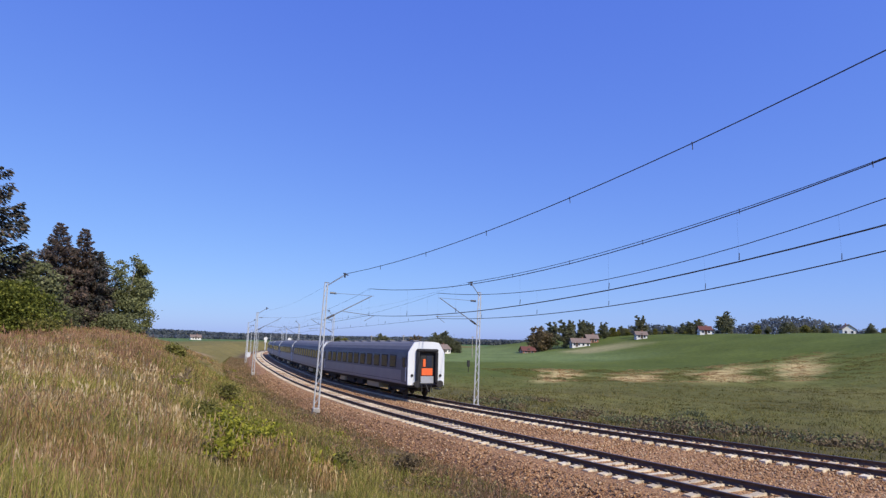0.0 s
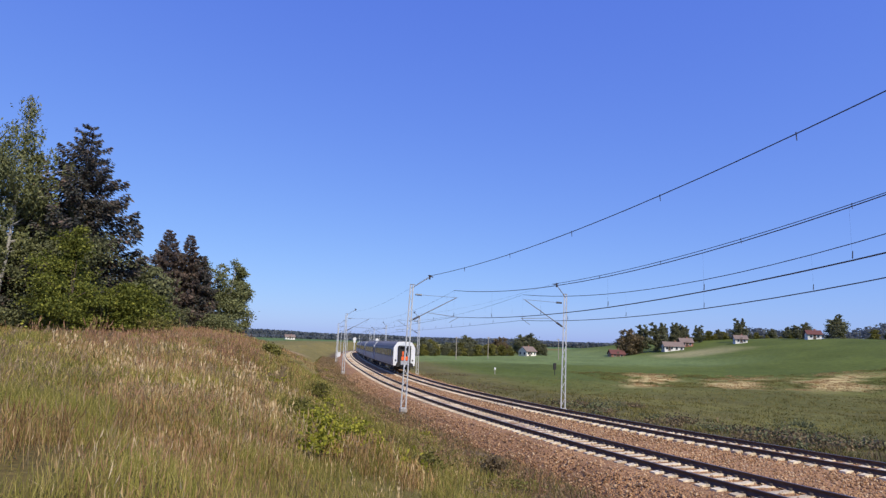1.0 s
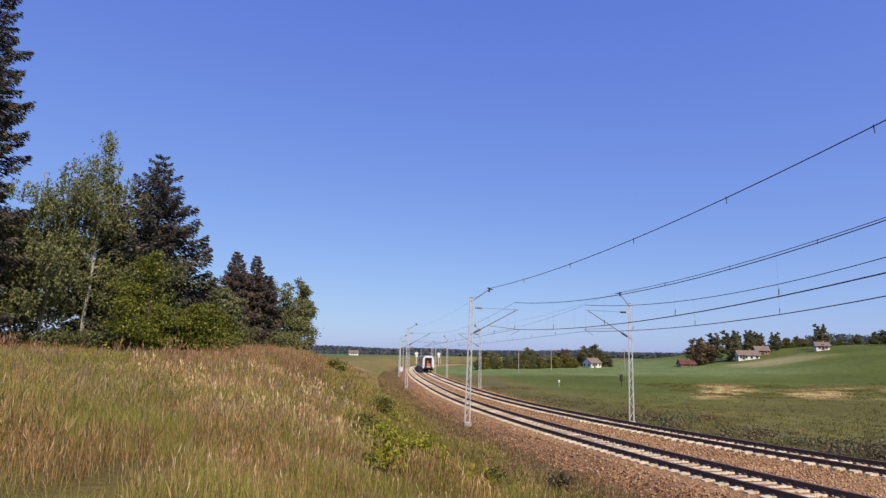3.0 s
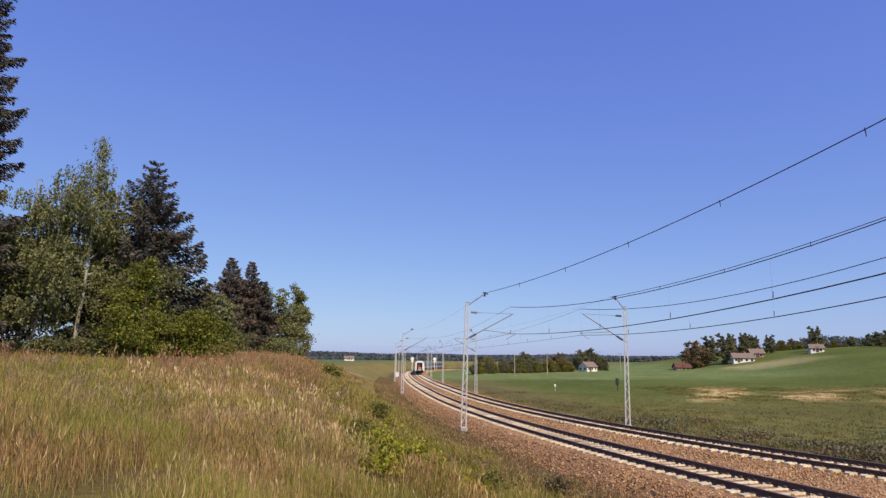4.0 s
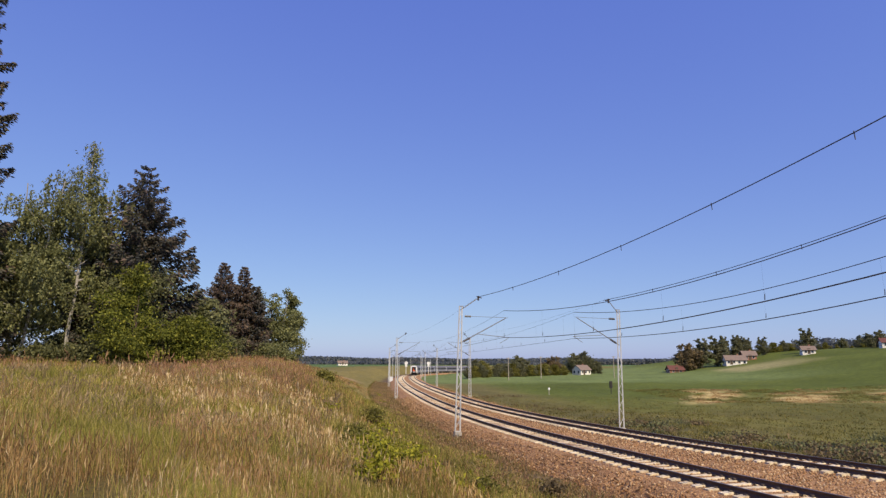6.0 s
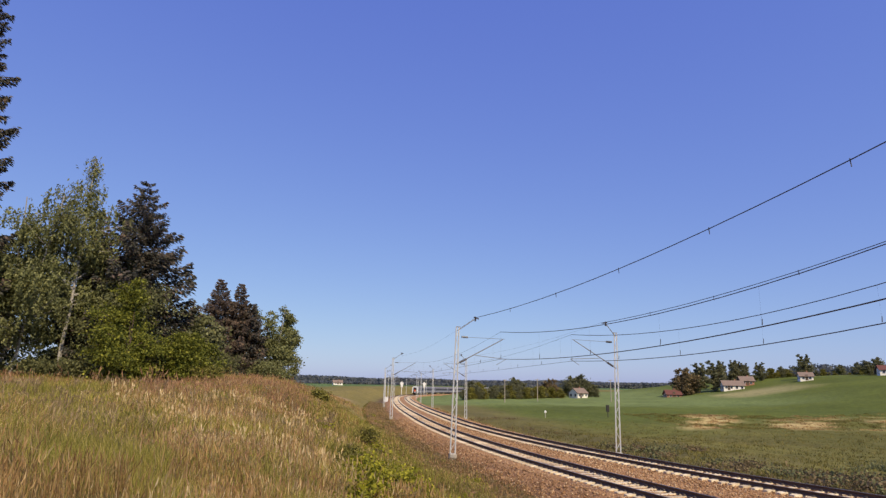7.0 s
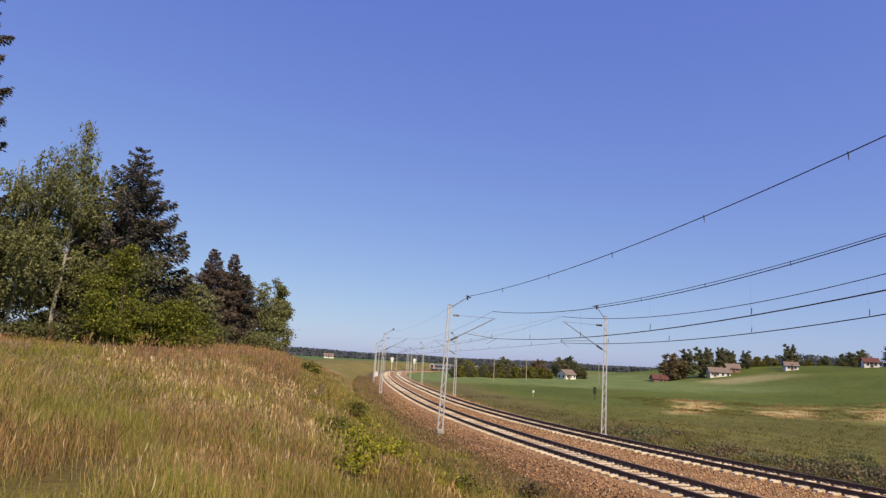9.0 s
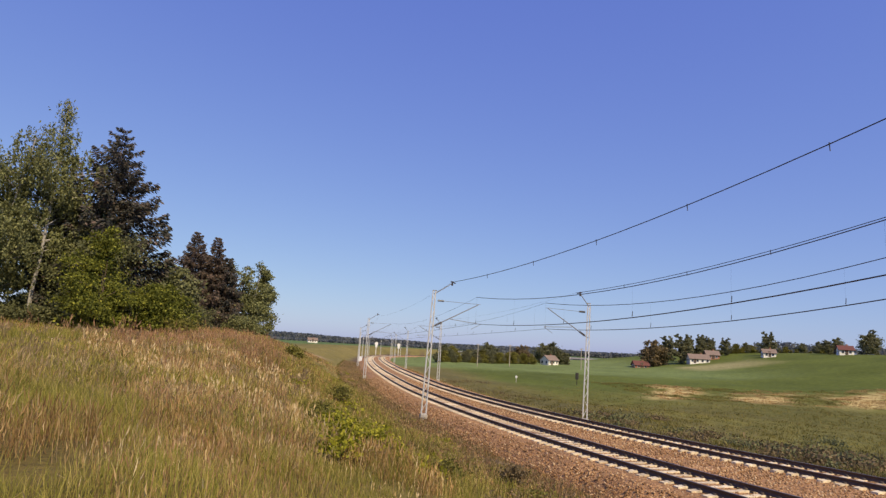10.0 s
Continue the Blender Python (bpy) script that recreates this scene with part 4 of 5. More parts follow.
def build_leaf_tree(name, label, category, at, height, radius, leaf, bark, seed, base=0.12, count=9000, size=0.2, slim=1.0, droop=0.0, stems=1, top=0.35):
    """Deciduous tree or bush: tapered stem with limbs, and a crown of many leaf clumps."""
    rng = np.random.default_rng(seed)
    root = new(name)
    bm = bmesh.new()
    tips = []
    for k in range(stems):
        a0 = rng.uniform(0, 6.28)
        lean = rng.uniform(0.02, 0.08) if stems == 1 else rng.uniform(0.05, 0.15)
        p = Vector((0.25 * radius * math.cos(a0) * (stems > 1) * 0.5, 0.25 * radius * math.sin(a0) * (stems > 1) * 0.5, -0.3))
        r = height * 0.0075 + 0.03
        n = 7
        stem = []
        for i in range(n):
            q = p + Vector((math.cos(a0) * lean * height / n + rng.normal(0, 0.02) * height / n, math.sin(a0) * lean * height / n + rng.normal(0, 0.02) * height / n, height * 0.92 / n))
            rod(bm, p, q, r, r * 0.82, 7)
            stem.append(q.copy())
            p, r = q, r * 0.82
        for i in range(int(38 / stems ** 0.5)):
            f = base + (0.97 - base) * rng.random() ** 0.8
            j = min(n - 1, int(f * n))
            o = stem[j].lerp(stem[j - 1] if j else Vector((0, 0, 0)), rng.random())
            prof = math.sin(math.pi * min(1, max(0.05, (f - base) / (1 - base) * 0.8 + 0.18))) ** 0.7
            ln = radius * slim * prof * rng.uniform(0.55, 1.12) * (top + (1 - top) * (1 - f) if f > 0.6 else 1)
            ang = rng.uniform(0, 6.28)
            e = o + Vector((math.cos(ang) * ln, math.sin(ang) * ln, ln * rng.uniform(0.1, 0.75)))
            rod(bm, o, e, 0.006 * height * (1 - f) + 0.012, 0.01, 5)
            tips.append((np.array(o), np.array(e), ln))
    part("trunk", bm, bark, root)
    pts = []
    total = sum(ln for _, _, ln in tips)
    for o, e, ln in tips:
        per = int(count * ln / total / 8) + 2
        for c in range(8):
            t = rng.uniform(0.3, 1.06)
            ctr = o + (e - o) * t + rng.normal(0, 0.10 * ln + 0.10, 3)
            wide = rng.uniform(0.08, 0.19) * ln + 0.10
            q = rng.normal(0, 1, (per, 3)) * np.array((wide, wide, wide * 0.5))
            if droop >= 0.4:
                # weeping twigs: narrow strands below the limb
                strand = rng.normal(0, 0.75 * wide + 0.12, (5, 2))[rng.integers(0, 5, len(q))]
                q[:, :2] = strand + rng.normal(0, 0.07, (len(q), 2))
                q[:, 2] = 0.2 - rng.random(len(q)) ** 1.2 * rng.uniform(0.7, 2.0)
            pts.append(ctr + q)
    c = np.concatenate(pts)
    c = c[c[:, 2] > 0.15]
    v, f = leaf_quads(c, size, rng, droop)
    part("crown", mesh_np("crown", v, f, leaf), leaf, root)
    root.matrix_basis = pose(at[0], at[1], float(ground_z(at[0], at[1])), 0, 0, rng.uniform(0, 360))
    return tagged(root, label, category)


def build_spruce(label, at, height, radius, leaf, seed, whorls=34, bare=0.04, group=""):
    """Spruce: straight trunk, whorls of drooping boughs hung with needle sprays."""
    rng = np.random.default_rng(seed)
    root = new("spruce_tree")
    bm = rod(bmesh.new(), (0, 0, -0.3), (0, 0, height * 0.97), 0.012 * height + 0.05, 0.02, 8)
    vs = []
    boughs = []
    for i in range(whorls):
        f = bare + (1 - bare) * (i / whorls) ** 0.92
        z = f * height
        n = 6 if f < 0.8 else 5
        a0 = rng.uniform(0, 6.28)
        for k in range(n):
            if rng.random() < 0.1:
                continue
            a = a0 + k * 6.28 / n + rng.normal(0, 0.2)
            ln = radius * min(1.55 * (1 - f), (1 - f) ** 0.6) * rng.uniform(0.5, 1.2) + 0.2
            rise = 0.35 * (f - 0.45) + rng.normal(0, 0.08)
            boughs.append((a, ln, z, rise))
    pts, dirs, size = [], [], []
    for a, ln, z, rise in boughs:
        e = Vector((math.cos(a) * ln, math.sin(a) * ln, z + ln * rise - 0.12 * ln))
        if ln > 0.8:
            rod(bm, (0, 0, z), (e.x * 0.85, e.y * 0.85, z + (e.z - z) * 0.85), 0.012 + 0.008 * ln, 0.008, 4)
        m = int(20 + 85 * ln)
        t = rng.random(m) ** 0.75
        out = np.array((math.cos(a), math.sin(a), 0))
        side = np.array((-math.sin(a), math.cos(a), 0))
        sway = rng.normal(0, 0.11, m) * ln * (1.1 - 0.8 * t)
        c = out[None] * (t * ln)[:, None] + side[None] * sway[:, None]
        c[:, 2] = z + t * ln * rise - 0.15 * ln * np.sin(t * 2.6) + 0.1 * ln * t ** 3 - np.abs(rng.normal(0, 0.07 + 0.075 * ln, m))
        d = out[None] * 0.8 + side[None] * (np.sign(sway) * rng.uniform(0.2, 0.9, m))[:, None]
        d[:, 2] -= rng.uniform(0.1, 0.8, m)
        pts.append(c)
        dirs.append(d)
        size.append(np.full(m, 0.22 + 0.045 * ln))
    c, d, sz = np.concatenate(pts), np.concatenate(dirs), np.concatenate(size) * rng.uniform(0.6, 1.3, len(np.concatenate(size)))
    d /= np.linalg.norm(d, axis=1)[:, None]
    w = np.cross(d, rng.normal(size=d.shape))
    w /= np.linalg.norm(w, axis=1)[:, None] + 1e-9
    v = np.stack([c, c + d * (sz * 0.5)[:, None] + w * (sz * 0.17)[:, None], c + d * sz[:, None], c + d * (sz * 0.5)[:, None] - w * (sz * 0.17)[:, None]], 1)
    f = (np.array([(0, 1, 2), (0, 2, 3)])[None] + 4 * np.arange(len(c))[:, None, None]).reshape(-1, 3)
    part("trunk", bm, BARK, root)
    part("needles", mesh_np("needles", v.reshape(-1, 3), f, leaf), leaf, root)
    root.matrix_basis = pose(at[0], at[1], float(ground_z(at[0], at[1])), 0, 0, rng.uniform(0, 360))
    return tagged(root, label, "spruce", group)


def build_wood_edge():
    """Trees along the knoll."""
    build_spruce("tall dark green spruce at the wood's edge", (-36.4, 42.0), 34.0, 4.6, SPRUCE, 31, 46)
    build_leaf_tree("birch_tree", "slender birch with hanging pale green leaves", "birch", (-33.2, 46.0), 16.0, 3.9, BIRCH_LEAF, BIRCH_BARK, 41, 0.1, 32000, 0.18, 1.0, 0.5, 2, 0.7)
    build_leaf_tree("birch_tree", "tall birch with a thin crown above its neighbours", "birch", (-30.3, 48.0), 20.6, 3.9, BIRCH_LEAF, BIRCH_BARK, 42, 0.12, 24000, 0.18, 1.0, 0.5, 1, 0.16)
    build_leaf_tree("birch_tree", "short dense birch among taller trees", "birch", (-36.0, 47.0), 11.0, 3.4, DARK_LEAF, BIRCH_BARK, 43, 0.03, 20000, 0.21, 1.0, 0.3, 2)
    build_leaf_tree("broadleaf_tree", "bright green young broadleaf tree", "tree", (-23.0, 44.5), 8.8, 2.7, BRIGHT_LEAF, BARK, 44, 0.03, 17000, 0.18, 1.0, 0.2, 2, 0.35)
    build_leaf_tree("broadleaf_tree", "dark broadleaf tree in the shade of spruces", "tree", (-28.4, 50.0), 11.0, 3.8, DARK_LEAF, BARK, 45, 0.03, 20000, 0.21, 1.0, 0.0, 2)
    build_spruce("large dark spruce with ragged boughs", (-27.7, 53.0), 18.3, 7.0, SPRUCE, 32, 27)
    build_spruce("half-dead spruce with browned needles", (-31.3, 53.0), 14.6, 2.4, DEAD_SPRUCE, 33, 28)
    build_leaf_tree("broadleaf_bush", "low bright green bush under a spruce", "bush", (-19.6, 47.0), 4.4, 1.9, BRIGHT_LEAF, BARK, 46, 0.02, 13000, 0.18, 1.0, 0.0, 3, 0.8)
    build_spruce("dark spruce with brownish needles", (-26.3, 70.0), 12.0, 3.7, BROWN_SPRUCE, 34, 32)
    build_spruce("dark spruce with twin leader beside another", (-24.4, 71.5), 11.9, 3.3, BROWN_SPRUCE, 35, 32)
    build_spruce("short dark spruce in a row", (-23.0, 72.0), 9.6, 3.2, SPRUCE, 36, 28)
    build_leaf_tree("broadleaf_tree", "mid-green tree at the end of the wood", "tree", (-21.1, 74.0), 10.0, 2.6, BIRCH_LEAF, BIRCH_BARK, 47, 0.03, 15000, 0.22, 1.0, 0.1, 2, 0.7)
    build_leaf_tree("broadleaf_tree", "narrow tree closing the row of trees", "tree", (-19.0, 76.0), 9.2, 1.7, BIRCH_LEAF, BIRCH_BARK, 48, 0.03, 12000, 0.22, 1.0, 0.1, 1, 0.8)
    build_leaf_tree("bush", "small round olive bush on the knoll's edge", "bush", (-9.2, 47.0), 1.2, 0.6, OLIVE_LEAF, BARK, 49, 0.02, 2200, 0.16, 1.0, 0.0, 3, 0.8)
    # trees further back close the wood
    for i, (x, y, h) in enumerate(((-36, 57, 11), (-41, 52, 12), (-32, 61, 10), (-27, 63, 7), (-40, 47, 9))):
        build_leaf_tree("broadleaf_tree", "shaded tree inside the wood", "tree", (x, y), h, 3.4, DARK_LEAF, BARK, 60 + i, 0.02, 9000, 0.36, 1.0, 0.0, 2, 0.6)
    # undergrowth at the wood's edge; dark leaves imitate the shaded gap under the trees
    for i, (x, y, h, r, m) in enumerate(((-38, 43, 2.2, 1.8, BRIGHT_LEAF), (-34.5, 46, 1.2, 1.4, DARK_LEAF), (-31.5, 47, 1.4, 1.6, DARK_LEAF), (-28.5, 47.5, 1.3, 1.4, DARK_LEAF), (-26, 47.5, 2.6, 2.2, DARK_LEAF), (-22, 48, 2.2, 1.6, DARK_LEAF), (-17.8, 46, 1.3, 1.1, OLIVE_LEAF), (-24, 66, 2.4, 2.2, DARK_LEAF), (-20, 70, 2.4, 2.0, BIRCH_LEAF))):
        build_leaf_tree("bush", "leafy undergrowth bush at the wood's edge", "bush", (x, y), h, r, m, BARK, 120 + i, 0.02, 4200, 0.19, 1.0, 0.0, 3, 0.8)
    # bushes on the slope
    for i, (x, y, h, r, m) in enumerate(((-1.55, 13.0, 0.5, 0.36, SHRUB_LEAF), (-0.8, 13.2, 0.55, 0.38, SHRUB_LEAF), (-1.2, 10.6, 0.42, 0.3, SHRUB_LEAF), (0.35, 13.0, 0.42, 0.26, SHRUB_LEAF), (-2.85, 20.0, 0.4, 0.34, OLIVE_LEAF), (-1.9, 18.0, 0.4, 0.34, SHRUB_LEAF), (3.3, 19.0, 0.62, 0.17, BROWN_LEAF), (-3.4, 29.0, 0.6, 0.55, OLIVE_LEAF), (1.0, 16.0, 0.45, 0.4, OLIVE_LEAF), (-1.7, 14.4, 0.6, 0.45, SHRUB_LEAF), (-0.5, 14.8, 0.55, 0.4, SHRUB_LEAF), (-2.4, 16.2, 0.5, 0.4, OLIVE_LEAF))):
        build_leaf_tree("shrub", "low yellow-green shrub on the slope" if m is SHRUB_LEAF else "low olive-green shrub on the slope", "shrub", (x, y), 1.45 * h, 0.9 * r, m, BARK, 80 + i, 0.02, 1500, 0.085, 1.0, 0.0, 3, 0.8)


def build_slope_shrubs():
    """Low leafy plants spread over the cutting slope."""
    rng = np.random.default_rng(140)
    kinds = [(build_leaf_tree("low_shrub", lab, "shrub", (0, 30 + i), 0.36, 0.34, m, BARK, 150 + i, 0.02, 900, 0.075, 1.0, 0.0, 3, 0.8))
             for i, (m, lab) in enumerate(((OLIVE_LEAF, "low olive-green shrub on the cutting slope"), (SHRUB_LEAF, "low yellow-green shrub on the cutting slope"), (BROWN_LEAF, "low brownish shrub on the cutting slope")))]
    for k in kinds:
        tagged(k, group="low shrubs of the slope")
    n = 0
    while n < 44:
        s, left = rng.uniform(-50, 45), rng.uniform(4.6, 12.0)
        x, y, _ = on_line([s], -left)[0]
        if y < 8 or y > 90:
            continue
        k = int(rng.choice([0, 0, 1, 2]))
        m = pose(x, y, float(ground_z(x, y)) - 0.03, 0, 0, rng.uniform(0, 360))
        ob = kinds[n] if n < 3 else kinds[k]
        if n < 3:
            ob.matrix_basis = m
        else:
            ob = copy_thing(ob, m)
        ob.scale = (rng.uniform(0.7, 1.5),) * 2 + (rng.uniform(0.6, 1.2),)
        n += 1


def build_far_trees():
    """Trees of the farmsteads across the fields."""
    kinds = []
    # kinds 0 and 2 carry distance haze in their leaf colour
    for i, (leaf, slim, h) in enumerate(((HAZED_LEAF, 1.0, 9.0), (BROWN_LEAF, 1.1, 10.0), (HAZED_LEAF, 0.6, 11.0), (OLIVE_LEAF, 0.95, 8.0))):
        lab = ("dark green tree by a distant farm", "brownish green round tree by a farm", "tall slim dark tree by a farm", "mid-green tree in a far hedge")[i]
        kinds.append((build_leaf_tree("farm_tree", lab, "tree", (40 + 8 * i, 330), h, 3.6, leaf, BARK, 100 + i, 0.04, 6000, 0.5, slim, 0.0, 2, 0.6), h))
    used = set()
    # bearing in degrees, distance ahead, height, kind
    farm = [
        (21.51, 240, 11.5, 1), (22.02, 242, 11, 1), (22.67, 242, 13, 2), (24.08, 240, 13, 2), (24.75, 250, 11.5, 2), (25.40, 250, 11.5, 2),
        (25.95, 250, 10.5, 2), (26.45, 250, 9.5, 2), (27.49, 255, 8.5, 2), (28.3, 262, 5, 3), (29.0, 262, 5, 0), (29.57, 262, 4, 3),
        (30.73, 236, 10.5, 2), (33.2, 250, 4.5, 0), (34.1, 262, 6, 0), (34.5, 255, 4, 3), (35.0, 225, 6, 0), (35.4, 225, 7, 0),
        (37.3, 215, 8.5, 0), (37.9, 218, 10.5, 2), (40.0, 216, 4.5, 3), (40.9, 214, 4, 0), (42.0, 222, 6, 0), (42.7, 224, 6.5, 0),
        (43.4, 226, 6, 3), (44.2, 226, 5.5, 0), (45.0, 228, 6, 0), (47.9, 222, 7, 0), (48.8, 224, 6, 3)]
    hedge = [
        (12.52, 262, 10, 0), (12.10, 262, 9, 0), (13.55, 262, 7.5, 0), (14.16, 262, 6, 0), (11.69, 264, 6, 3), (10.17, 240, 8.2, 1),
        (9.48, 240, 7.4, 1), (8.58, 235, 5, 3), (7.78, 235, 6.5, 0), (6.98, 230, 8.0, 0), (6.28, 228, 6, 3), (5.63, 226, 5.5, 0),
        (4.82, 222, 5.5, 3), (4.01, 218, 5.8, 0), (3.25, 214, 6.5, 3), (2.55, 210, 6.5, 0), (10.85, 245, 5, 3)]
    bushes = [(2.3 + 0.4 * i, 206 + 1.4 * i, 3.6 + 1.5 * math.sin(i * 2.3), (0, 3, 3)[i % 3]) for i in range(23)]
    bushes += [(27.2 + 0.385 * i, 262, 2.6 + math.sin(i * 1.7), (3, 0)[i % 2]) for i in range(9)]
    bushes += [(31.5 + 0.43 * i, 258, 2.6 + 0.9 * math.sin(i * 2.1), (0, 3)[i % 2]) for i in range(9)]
    rng = np.random.default_rng(9)
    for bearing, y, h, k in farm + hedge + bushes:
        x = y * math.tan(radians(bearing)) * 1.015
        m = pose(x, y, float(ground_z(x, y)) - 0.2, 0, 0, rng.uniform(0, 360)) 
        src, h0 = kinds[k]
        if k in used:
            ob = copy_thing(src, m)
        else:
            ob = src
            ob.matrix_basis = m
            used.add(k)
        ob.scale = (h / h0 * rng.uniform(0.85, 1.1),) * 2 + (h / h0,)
    return kinds


def build_far_woods():
    """Wooded ridges at the horizon, in many clumps; their haze lies in the foliage colour."""
    rng = np.random.default_rng(77)
    pieces = []
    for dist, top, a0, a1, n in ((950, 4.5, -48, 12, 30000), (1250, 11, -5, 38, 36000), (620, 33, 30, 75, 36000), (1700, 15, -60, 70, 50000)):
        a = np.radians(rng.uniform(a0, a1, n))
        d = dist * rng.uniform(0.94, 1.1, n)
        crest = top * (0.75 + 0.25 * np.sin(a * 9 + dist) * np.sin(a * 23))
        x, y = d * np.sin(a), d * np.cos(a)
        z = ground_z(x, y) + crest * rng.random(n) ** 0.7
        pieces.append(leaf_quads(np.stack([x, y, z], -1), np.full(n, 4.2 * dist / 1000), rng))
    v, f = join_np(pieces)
    tagged(new("far_woods", mesh_np("far_woods", v, f, HAZED_WOODS)), "dark woods along the horizon, haze put into their colour", "woods", kind="stuff")


# ---------------------------------------------------------------- farms and small things
PLASTER = surface("white_plaster", (0.74, 0.71, 0.65), (0.82, 0.79, 0.73), 0.5, 0.9)
BRICK_WALL = surface("red_brick", (0.28, 0.12, 0.08), (0.36, 0.17, 0.11), 0.8, 0.9)
TILE_ROOF = surface("roof_tiles", (0.16, 0.12, 0.10), (0.24, 0.18, 0.15), 0.7, 0.9)
POLE_WOOD = surface("pole_wood", (0.30, 0.26, 0.21), (0.42, 0.37, 0.30), 3, 0.9)
RED_ROOF = surface("red_roof", (0.10, 0.035, 0.03), (0.15, 0.055, 0.045), 0.7, 0.85)


def build_house(label, bearing, y, size, walls, roofing, turn, lift=0.0, windows=3):
    """Gabled farmhouse: walls, roof with eaves, chimney, windows and a door."""
    w, d, h = size
    root = new("farmhouse")
    bm = bmesh.new()
    g = d * 0.38
    pts = [(-w / 2, -d / 2, -1), (w / 2, -d / 2, -1), (w / 2, d / 2, -1), (-w / 2, d / 2, -1), (-w / 2, -d / 2, h), (w / 2, -d / 2, h), (w / 2, d / 2, h), (-w / 2, d / 2, h), (-w / 2, 0, h + g), (w / 2, 0, h + g)]
    v = [bm.verts.new(p) for p in pts]
    for f in ((0, 1, 5, 4), (2, 3, 7, 6), (1, 2, 6, 9, 5), (3, 0, 4, 8, 7)):
        bm.faces.new([v[i] for i in f])
    part("wall", bm, walls, root)
    bm = bmesh.new()
    for e in (-1, 1):
        sl = math.hypot(d / 2 + 0.4, g * (d / 2 + 0.4) / (d / 2))
        box(bm, (w + 0.8, sl, 0.18), (0, e * (d / 4 + 0.2), h + g - (g + g * 0.4 / (d / 2)) / 2 + 0.1), (-e * math.degrees(math.atan2(g, d / 2)), 0, 0))
    roof = part("roof", bm, roofing, root)
    part("chimney", box(bmesh.new(), (0.45, 0.45, 0.9), (w * 0.15, 0.2, h + g + 0.2), bevel=0.03), BRICK_WALL, roof)
    for i in range(windows):
        x = -w / 2 + w * (i + 0.5) / windows
        win = part("window", box(bmesh.new(), (0.95, 0.1, 1.0), (x, -d / 2 - 0.03, h * 0.55), bevel=0.02), WHITE, root)
        part("pane", box(bmesh.new(), (0.78, 0.06, 0.83), (x, -d / 2 - 0.07, h * 0.55)), GLASS_M, win)
    part("door", box(bmesh.new(), (0.95, 0.1, 2.0), (-w / 2 + w / windows, -d / 2 - 0.03, 1.0), bevel=0.02), BARK, root)
    for i in range(2):
        win = part("window", box(bmesh.new(), (0.1, 1.0, 1.2), (-w / 2 - 0.03, -d / 4 + i * d / 2, h * 0.52), bevel=0.02), WHITE, root)
        part("pane", box(bmesh.new(), (0.06, 0.8, 1.0), (-w / 2 - 0.07, -d / 4 + i * d / 2, h * 0.52)), GLASS_M, win)
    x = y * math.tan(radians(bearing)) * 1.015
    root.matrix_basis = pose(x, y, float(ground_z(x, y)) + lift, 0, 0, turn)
    return tagged(root, label, "house", "farmhouses across the field")


def build_farms():
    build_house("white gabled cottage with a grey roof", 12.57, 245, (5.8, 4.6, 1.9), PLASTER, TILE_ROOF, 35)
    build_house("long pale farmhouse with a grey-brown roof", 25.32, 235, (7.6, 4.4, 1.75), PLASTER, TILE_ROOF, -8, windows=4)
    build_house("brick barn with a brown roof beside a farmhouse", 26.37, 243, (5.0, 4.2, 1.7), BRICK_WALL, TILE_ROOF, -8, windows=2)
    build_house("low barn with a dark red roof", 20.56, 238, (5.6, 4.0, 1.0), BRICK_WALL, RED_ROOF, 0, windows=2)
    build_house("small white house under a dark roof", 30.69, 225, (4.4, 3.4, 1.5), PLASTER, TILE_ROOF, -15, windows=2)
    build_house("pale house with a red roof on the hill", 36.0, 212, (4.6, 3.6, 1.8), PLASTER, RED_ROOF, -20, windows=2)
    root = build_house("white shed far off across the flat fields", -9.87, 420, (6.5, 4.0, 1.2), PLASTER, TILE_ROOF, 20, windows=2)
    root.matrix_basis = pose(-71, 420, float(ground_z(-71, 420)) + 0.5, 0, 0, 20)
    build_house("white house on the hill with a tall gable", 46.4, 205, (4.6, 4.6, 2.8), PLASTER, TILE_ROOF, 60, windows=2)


def build_signal(s, off, h):
    """Light signal seen from behind: post, pale head, cabinet."""
    root = new("railway_signal")
    p = on_line([s], off)[0]
    part("post", rod(bmesh.new(), (0, 0, -0.9), (0, 0, h), 0.08, 0.07, 8), GALV, root)
    bm = bmesh.new()
    rod(bm, (0, -0.1, h - 0.1), (0, 0.1, h - 0.1), 0.85, 0.85, 18)
    box(bm, (1.1, 0.18, 1.9), (0, 0, h - 0.95), bevel=0.06)
    part("signal_head", bm, WHITE, root, "pale round-topped signal head")
    part("ladder", box(bmesh.new(), (0.35, 0.05, h - 1.5), (0.0, -0.15, (h - 1.5) / 2)), GALV, root)
    root.matrix_basis = pose(*p, 0, 0, -math.degrees(np.interp(s, S, HEAD)))
    return tagged(root, "tall railway signal with a white head beside the track", "signal", "signals")


def build_cabinet(s, off):
    root = new("trackside_cabinet")
    p = on_line([s], off)[0]
    part("body", box(bmesh.new(), (1.0, 0.8, 1.3), (0, 0, 0.65), bevel=0.03), WHITE, root)
    part("cap", box(bmesh.new(), (1.15, 0.95, 0.1), (0, 0, 1.34), bevel=0.02), WHITE, root)
    part("door", box(bmesh.new(), (0.8, 0.04, 1.1), (0, -0.41, 0.65), bevel=0.01), COACH_WHITE, root)
    root.matrix_basis = pose(p[0], p[1], p[2] - 0.6)
    return tagged(root, "white trackside cabinet on the ballast shoulder", "cabinet")


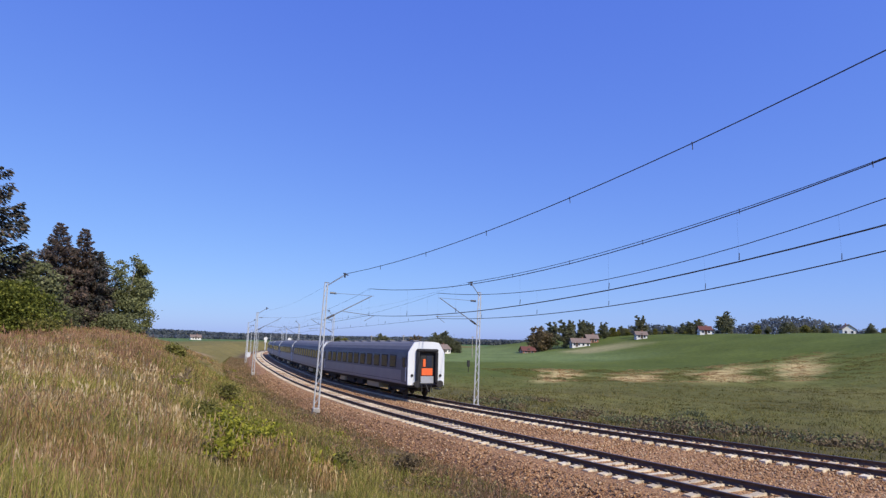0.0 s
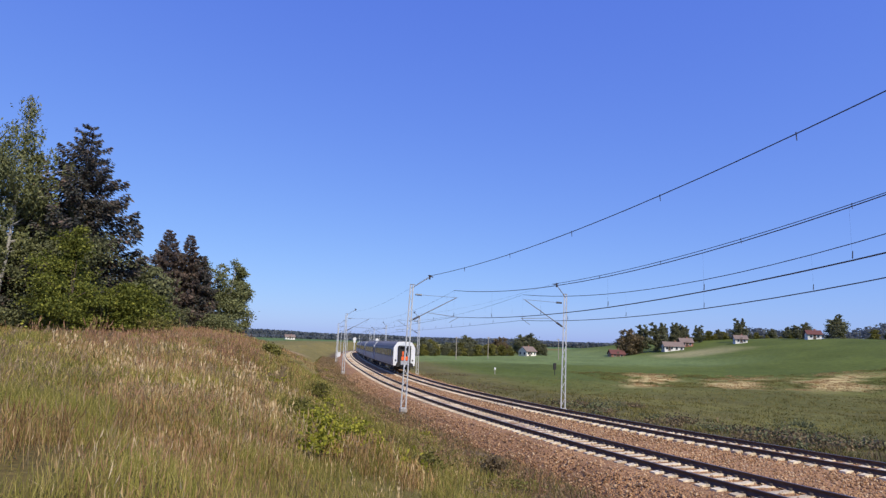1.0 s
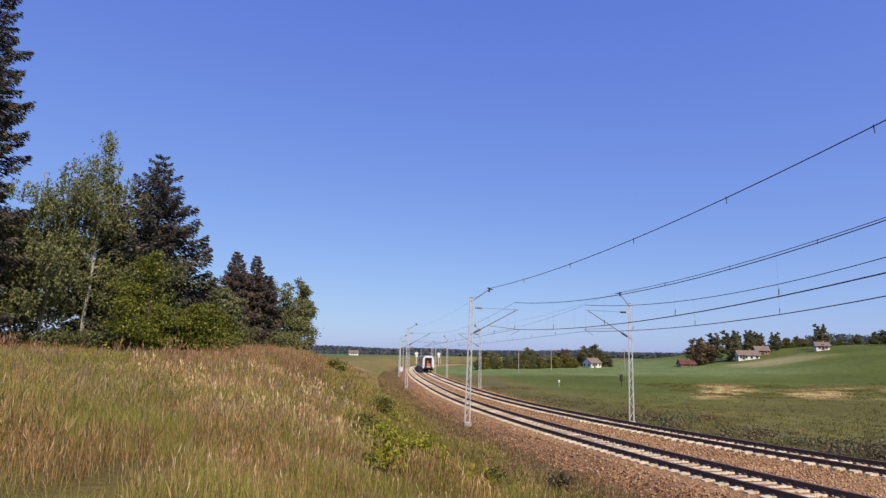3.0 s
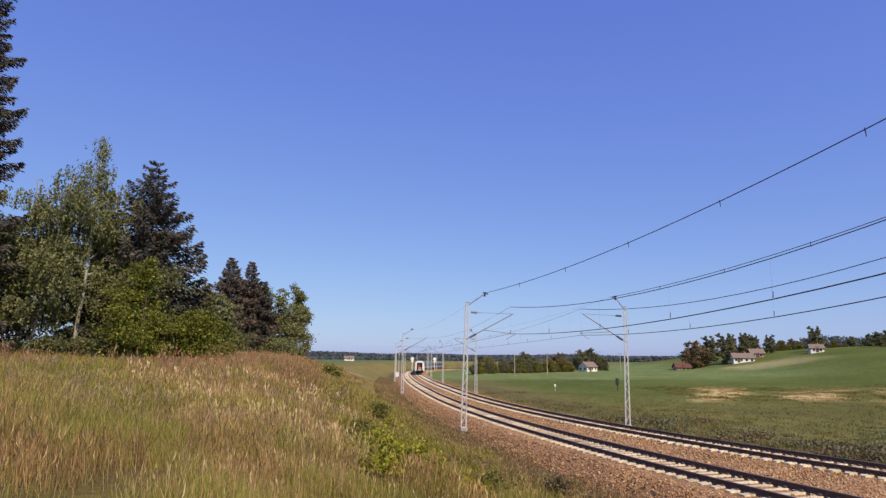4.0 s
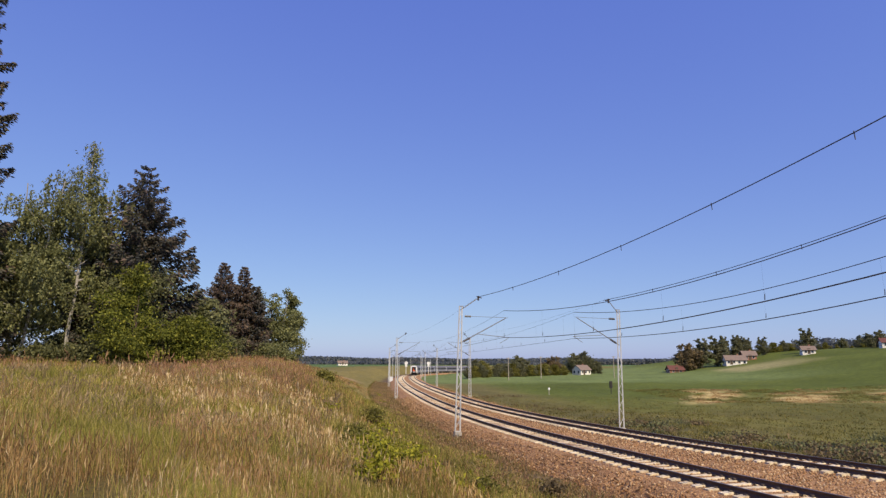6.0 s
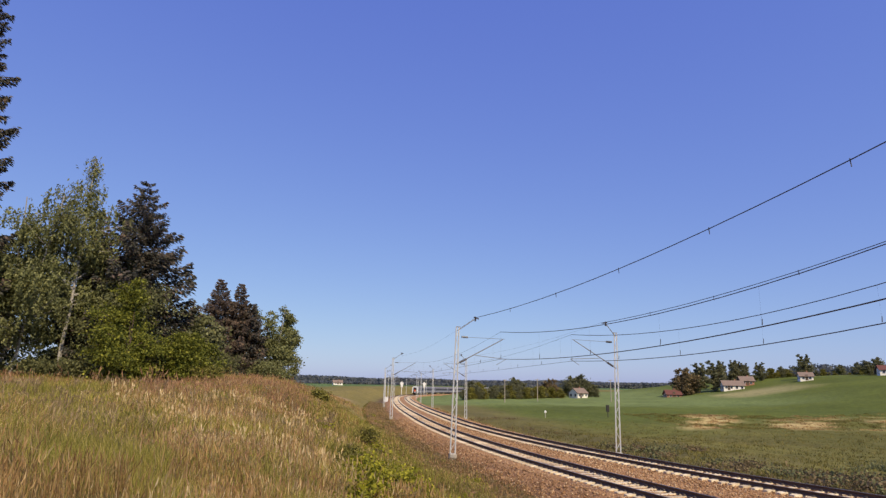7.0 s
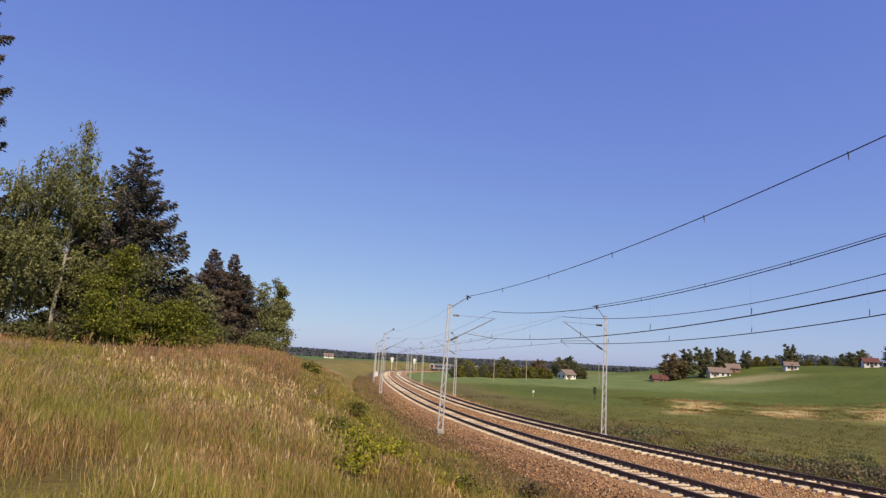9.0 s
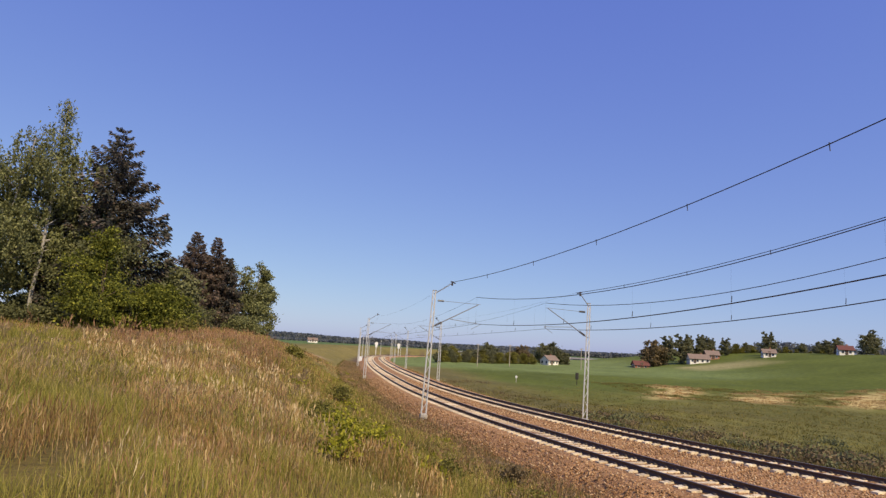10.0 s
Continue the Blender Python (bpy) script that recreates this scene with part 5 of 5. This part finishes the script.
def build_marker():
    """Small pale marker post in the crop, and a dark post beside a mast."""
    x, y = 18.9, 110.0
    root = new("marker_post")
    part("post", box(bmesh.new(), (0.12, 0.12, 1.2), (0, 0, 0.4), bevel=0.02), FOOT, root)
    part("cap", box(bmesh.new(), (0.35, 0.3, 0.45), (0, 0, 1.0), bevel=0.08), WHITE, root)
    root.matrix_basis = pose(x, y, float(ground_z(x, y)))
    tagged(root, "small white marker post in the field edge", "marker post")


def build_pole(x, y, h):
    """Wooden power pole with crossarm and insulators."""
    root = new("power_pole")
    part("pole", rod(bmesh.new(), (0, 0, -0.5), (0, 0, h), 0.14, 0.10, 8), POLE_WOOD, root)
    arm = part("crossarm", box(bmesh.new(), (1.4, 0.1, 0.12), (0, 0, h - 0.3), bevel=0.01), POLE_WOOD, root)
    for e in (-0.6, 0, 0.6):
        part("insulator", rod(bmesh.new(), (e, 0, h - 0.24), (e, 0, h - 0.05), 0.05, 0.04, 8), PORCELAIN, arm)
    root.matrix_basis = pose(x, y, float(ground_z(x, y)), 0, 0, 20)
    return tagged(root, "pale wooden power pole before the hedge", "power pole", "power poles")


def build_dark_post():
    root = new("trackside_post")
    part("post", box(bmesh.new(), (0.12, 0.12, 2.2), (0, 0, 0.8), bevel=0.01), UNDER, root)
    part("box", box(bmesh.new(), (0.5, 0.4, 1.2), (0, 0, 1.6), bevel=0.04), UNDER, root)
    root.matrix_basis = pose(30.1, 110.0, float(ground_z(30.1, 110.0)))
    tagged(root, "dark metal post with a box in rough grass", "post")


build_ground()
build_ballast()
build_masts()
build_wires()
build_train()
build_signal(245, -2.9, 5.4)
build_signal(256, float(spacing(256)) + 2.9, 5.4)
build_cabinet(120, -2.7)
build_farms()
build_marker()
build_dark_post()
for at_x, at_y in ((20.1, 190), (31.1, 195), (56.0, 200)):
    build_pole(at_x, at_y, 7.0)
build_wood_edge()
build_slope_shrubs()
build_far_trees()
build_far_woods()
build_stones()
build_grass()
build_scrub()
build_track(0)
build_track(1)
motions()
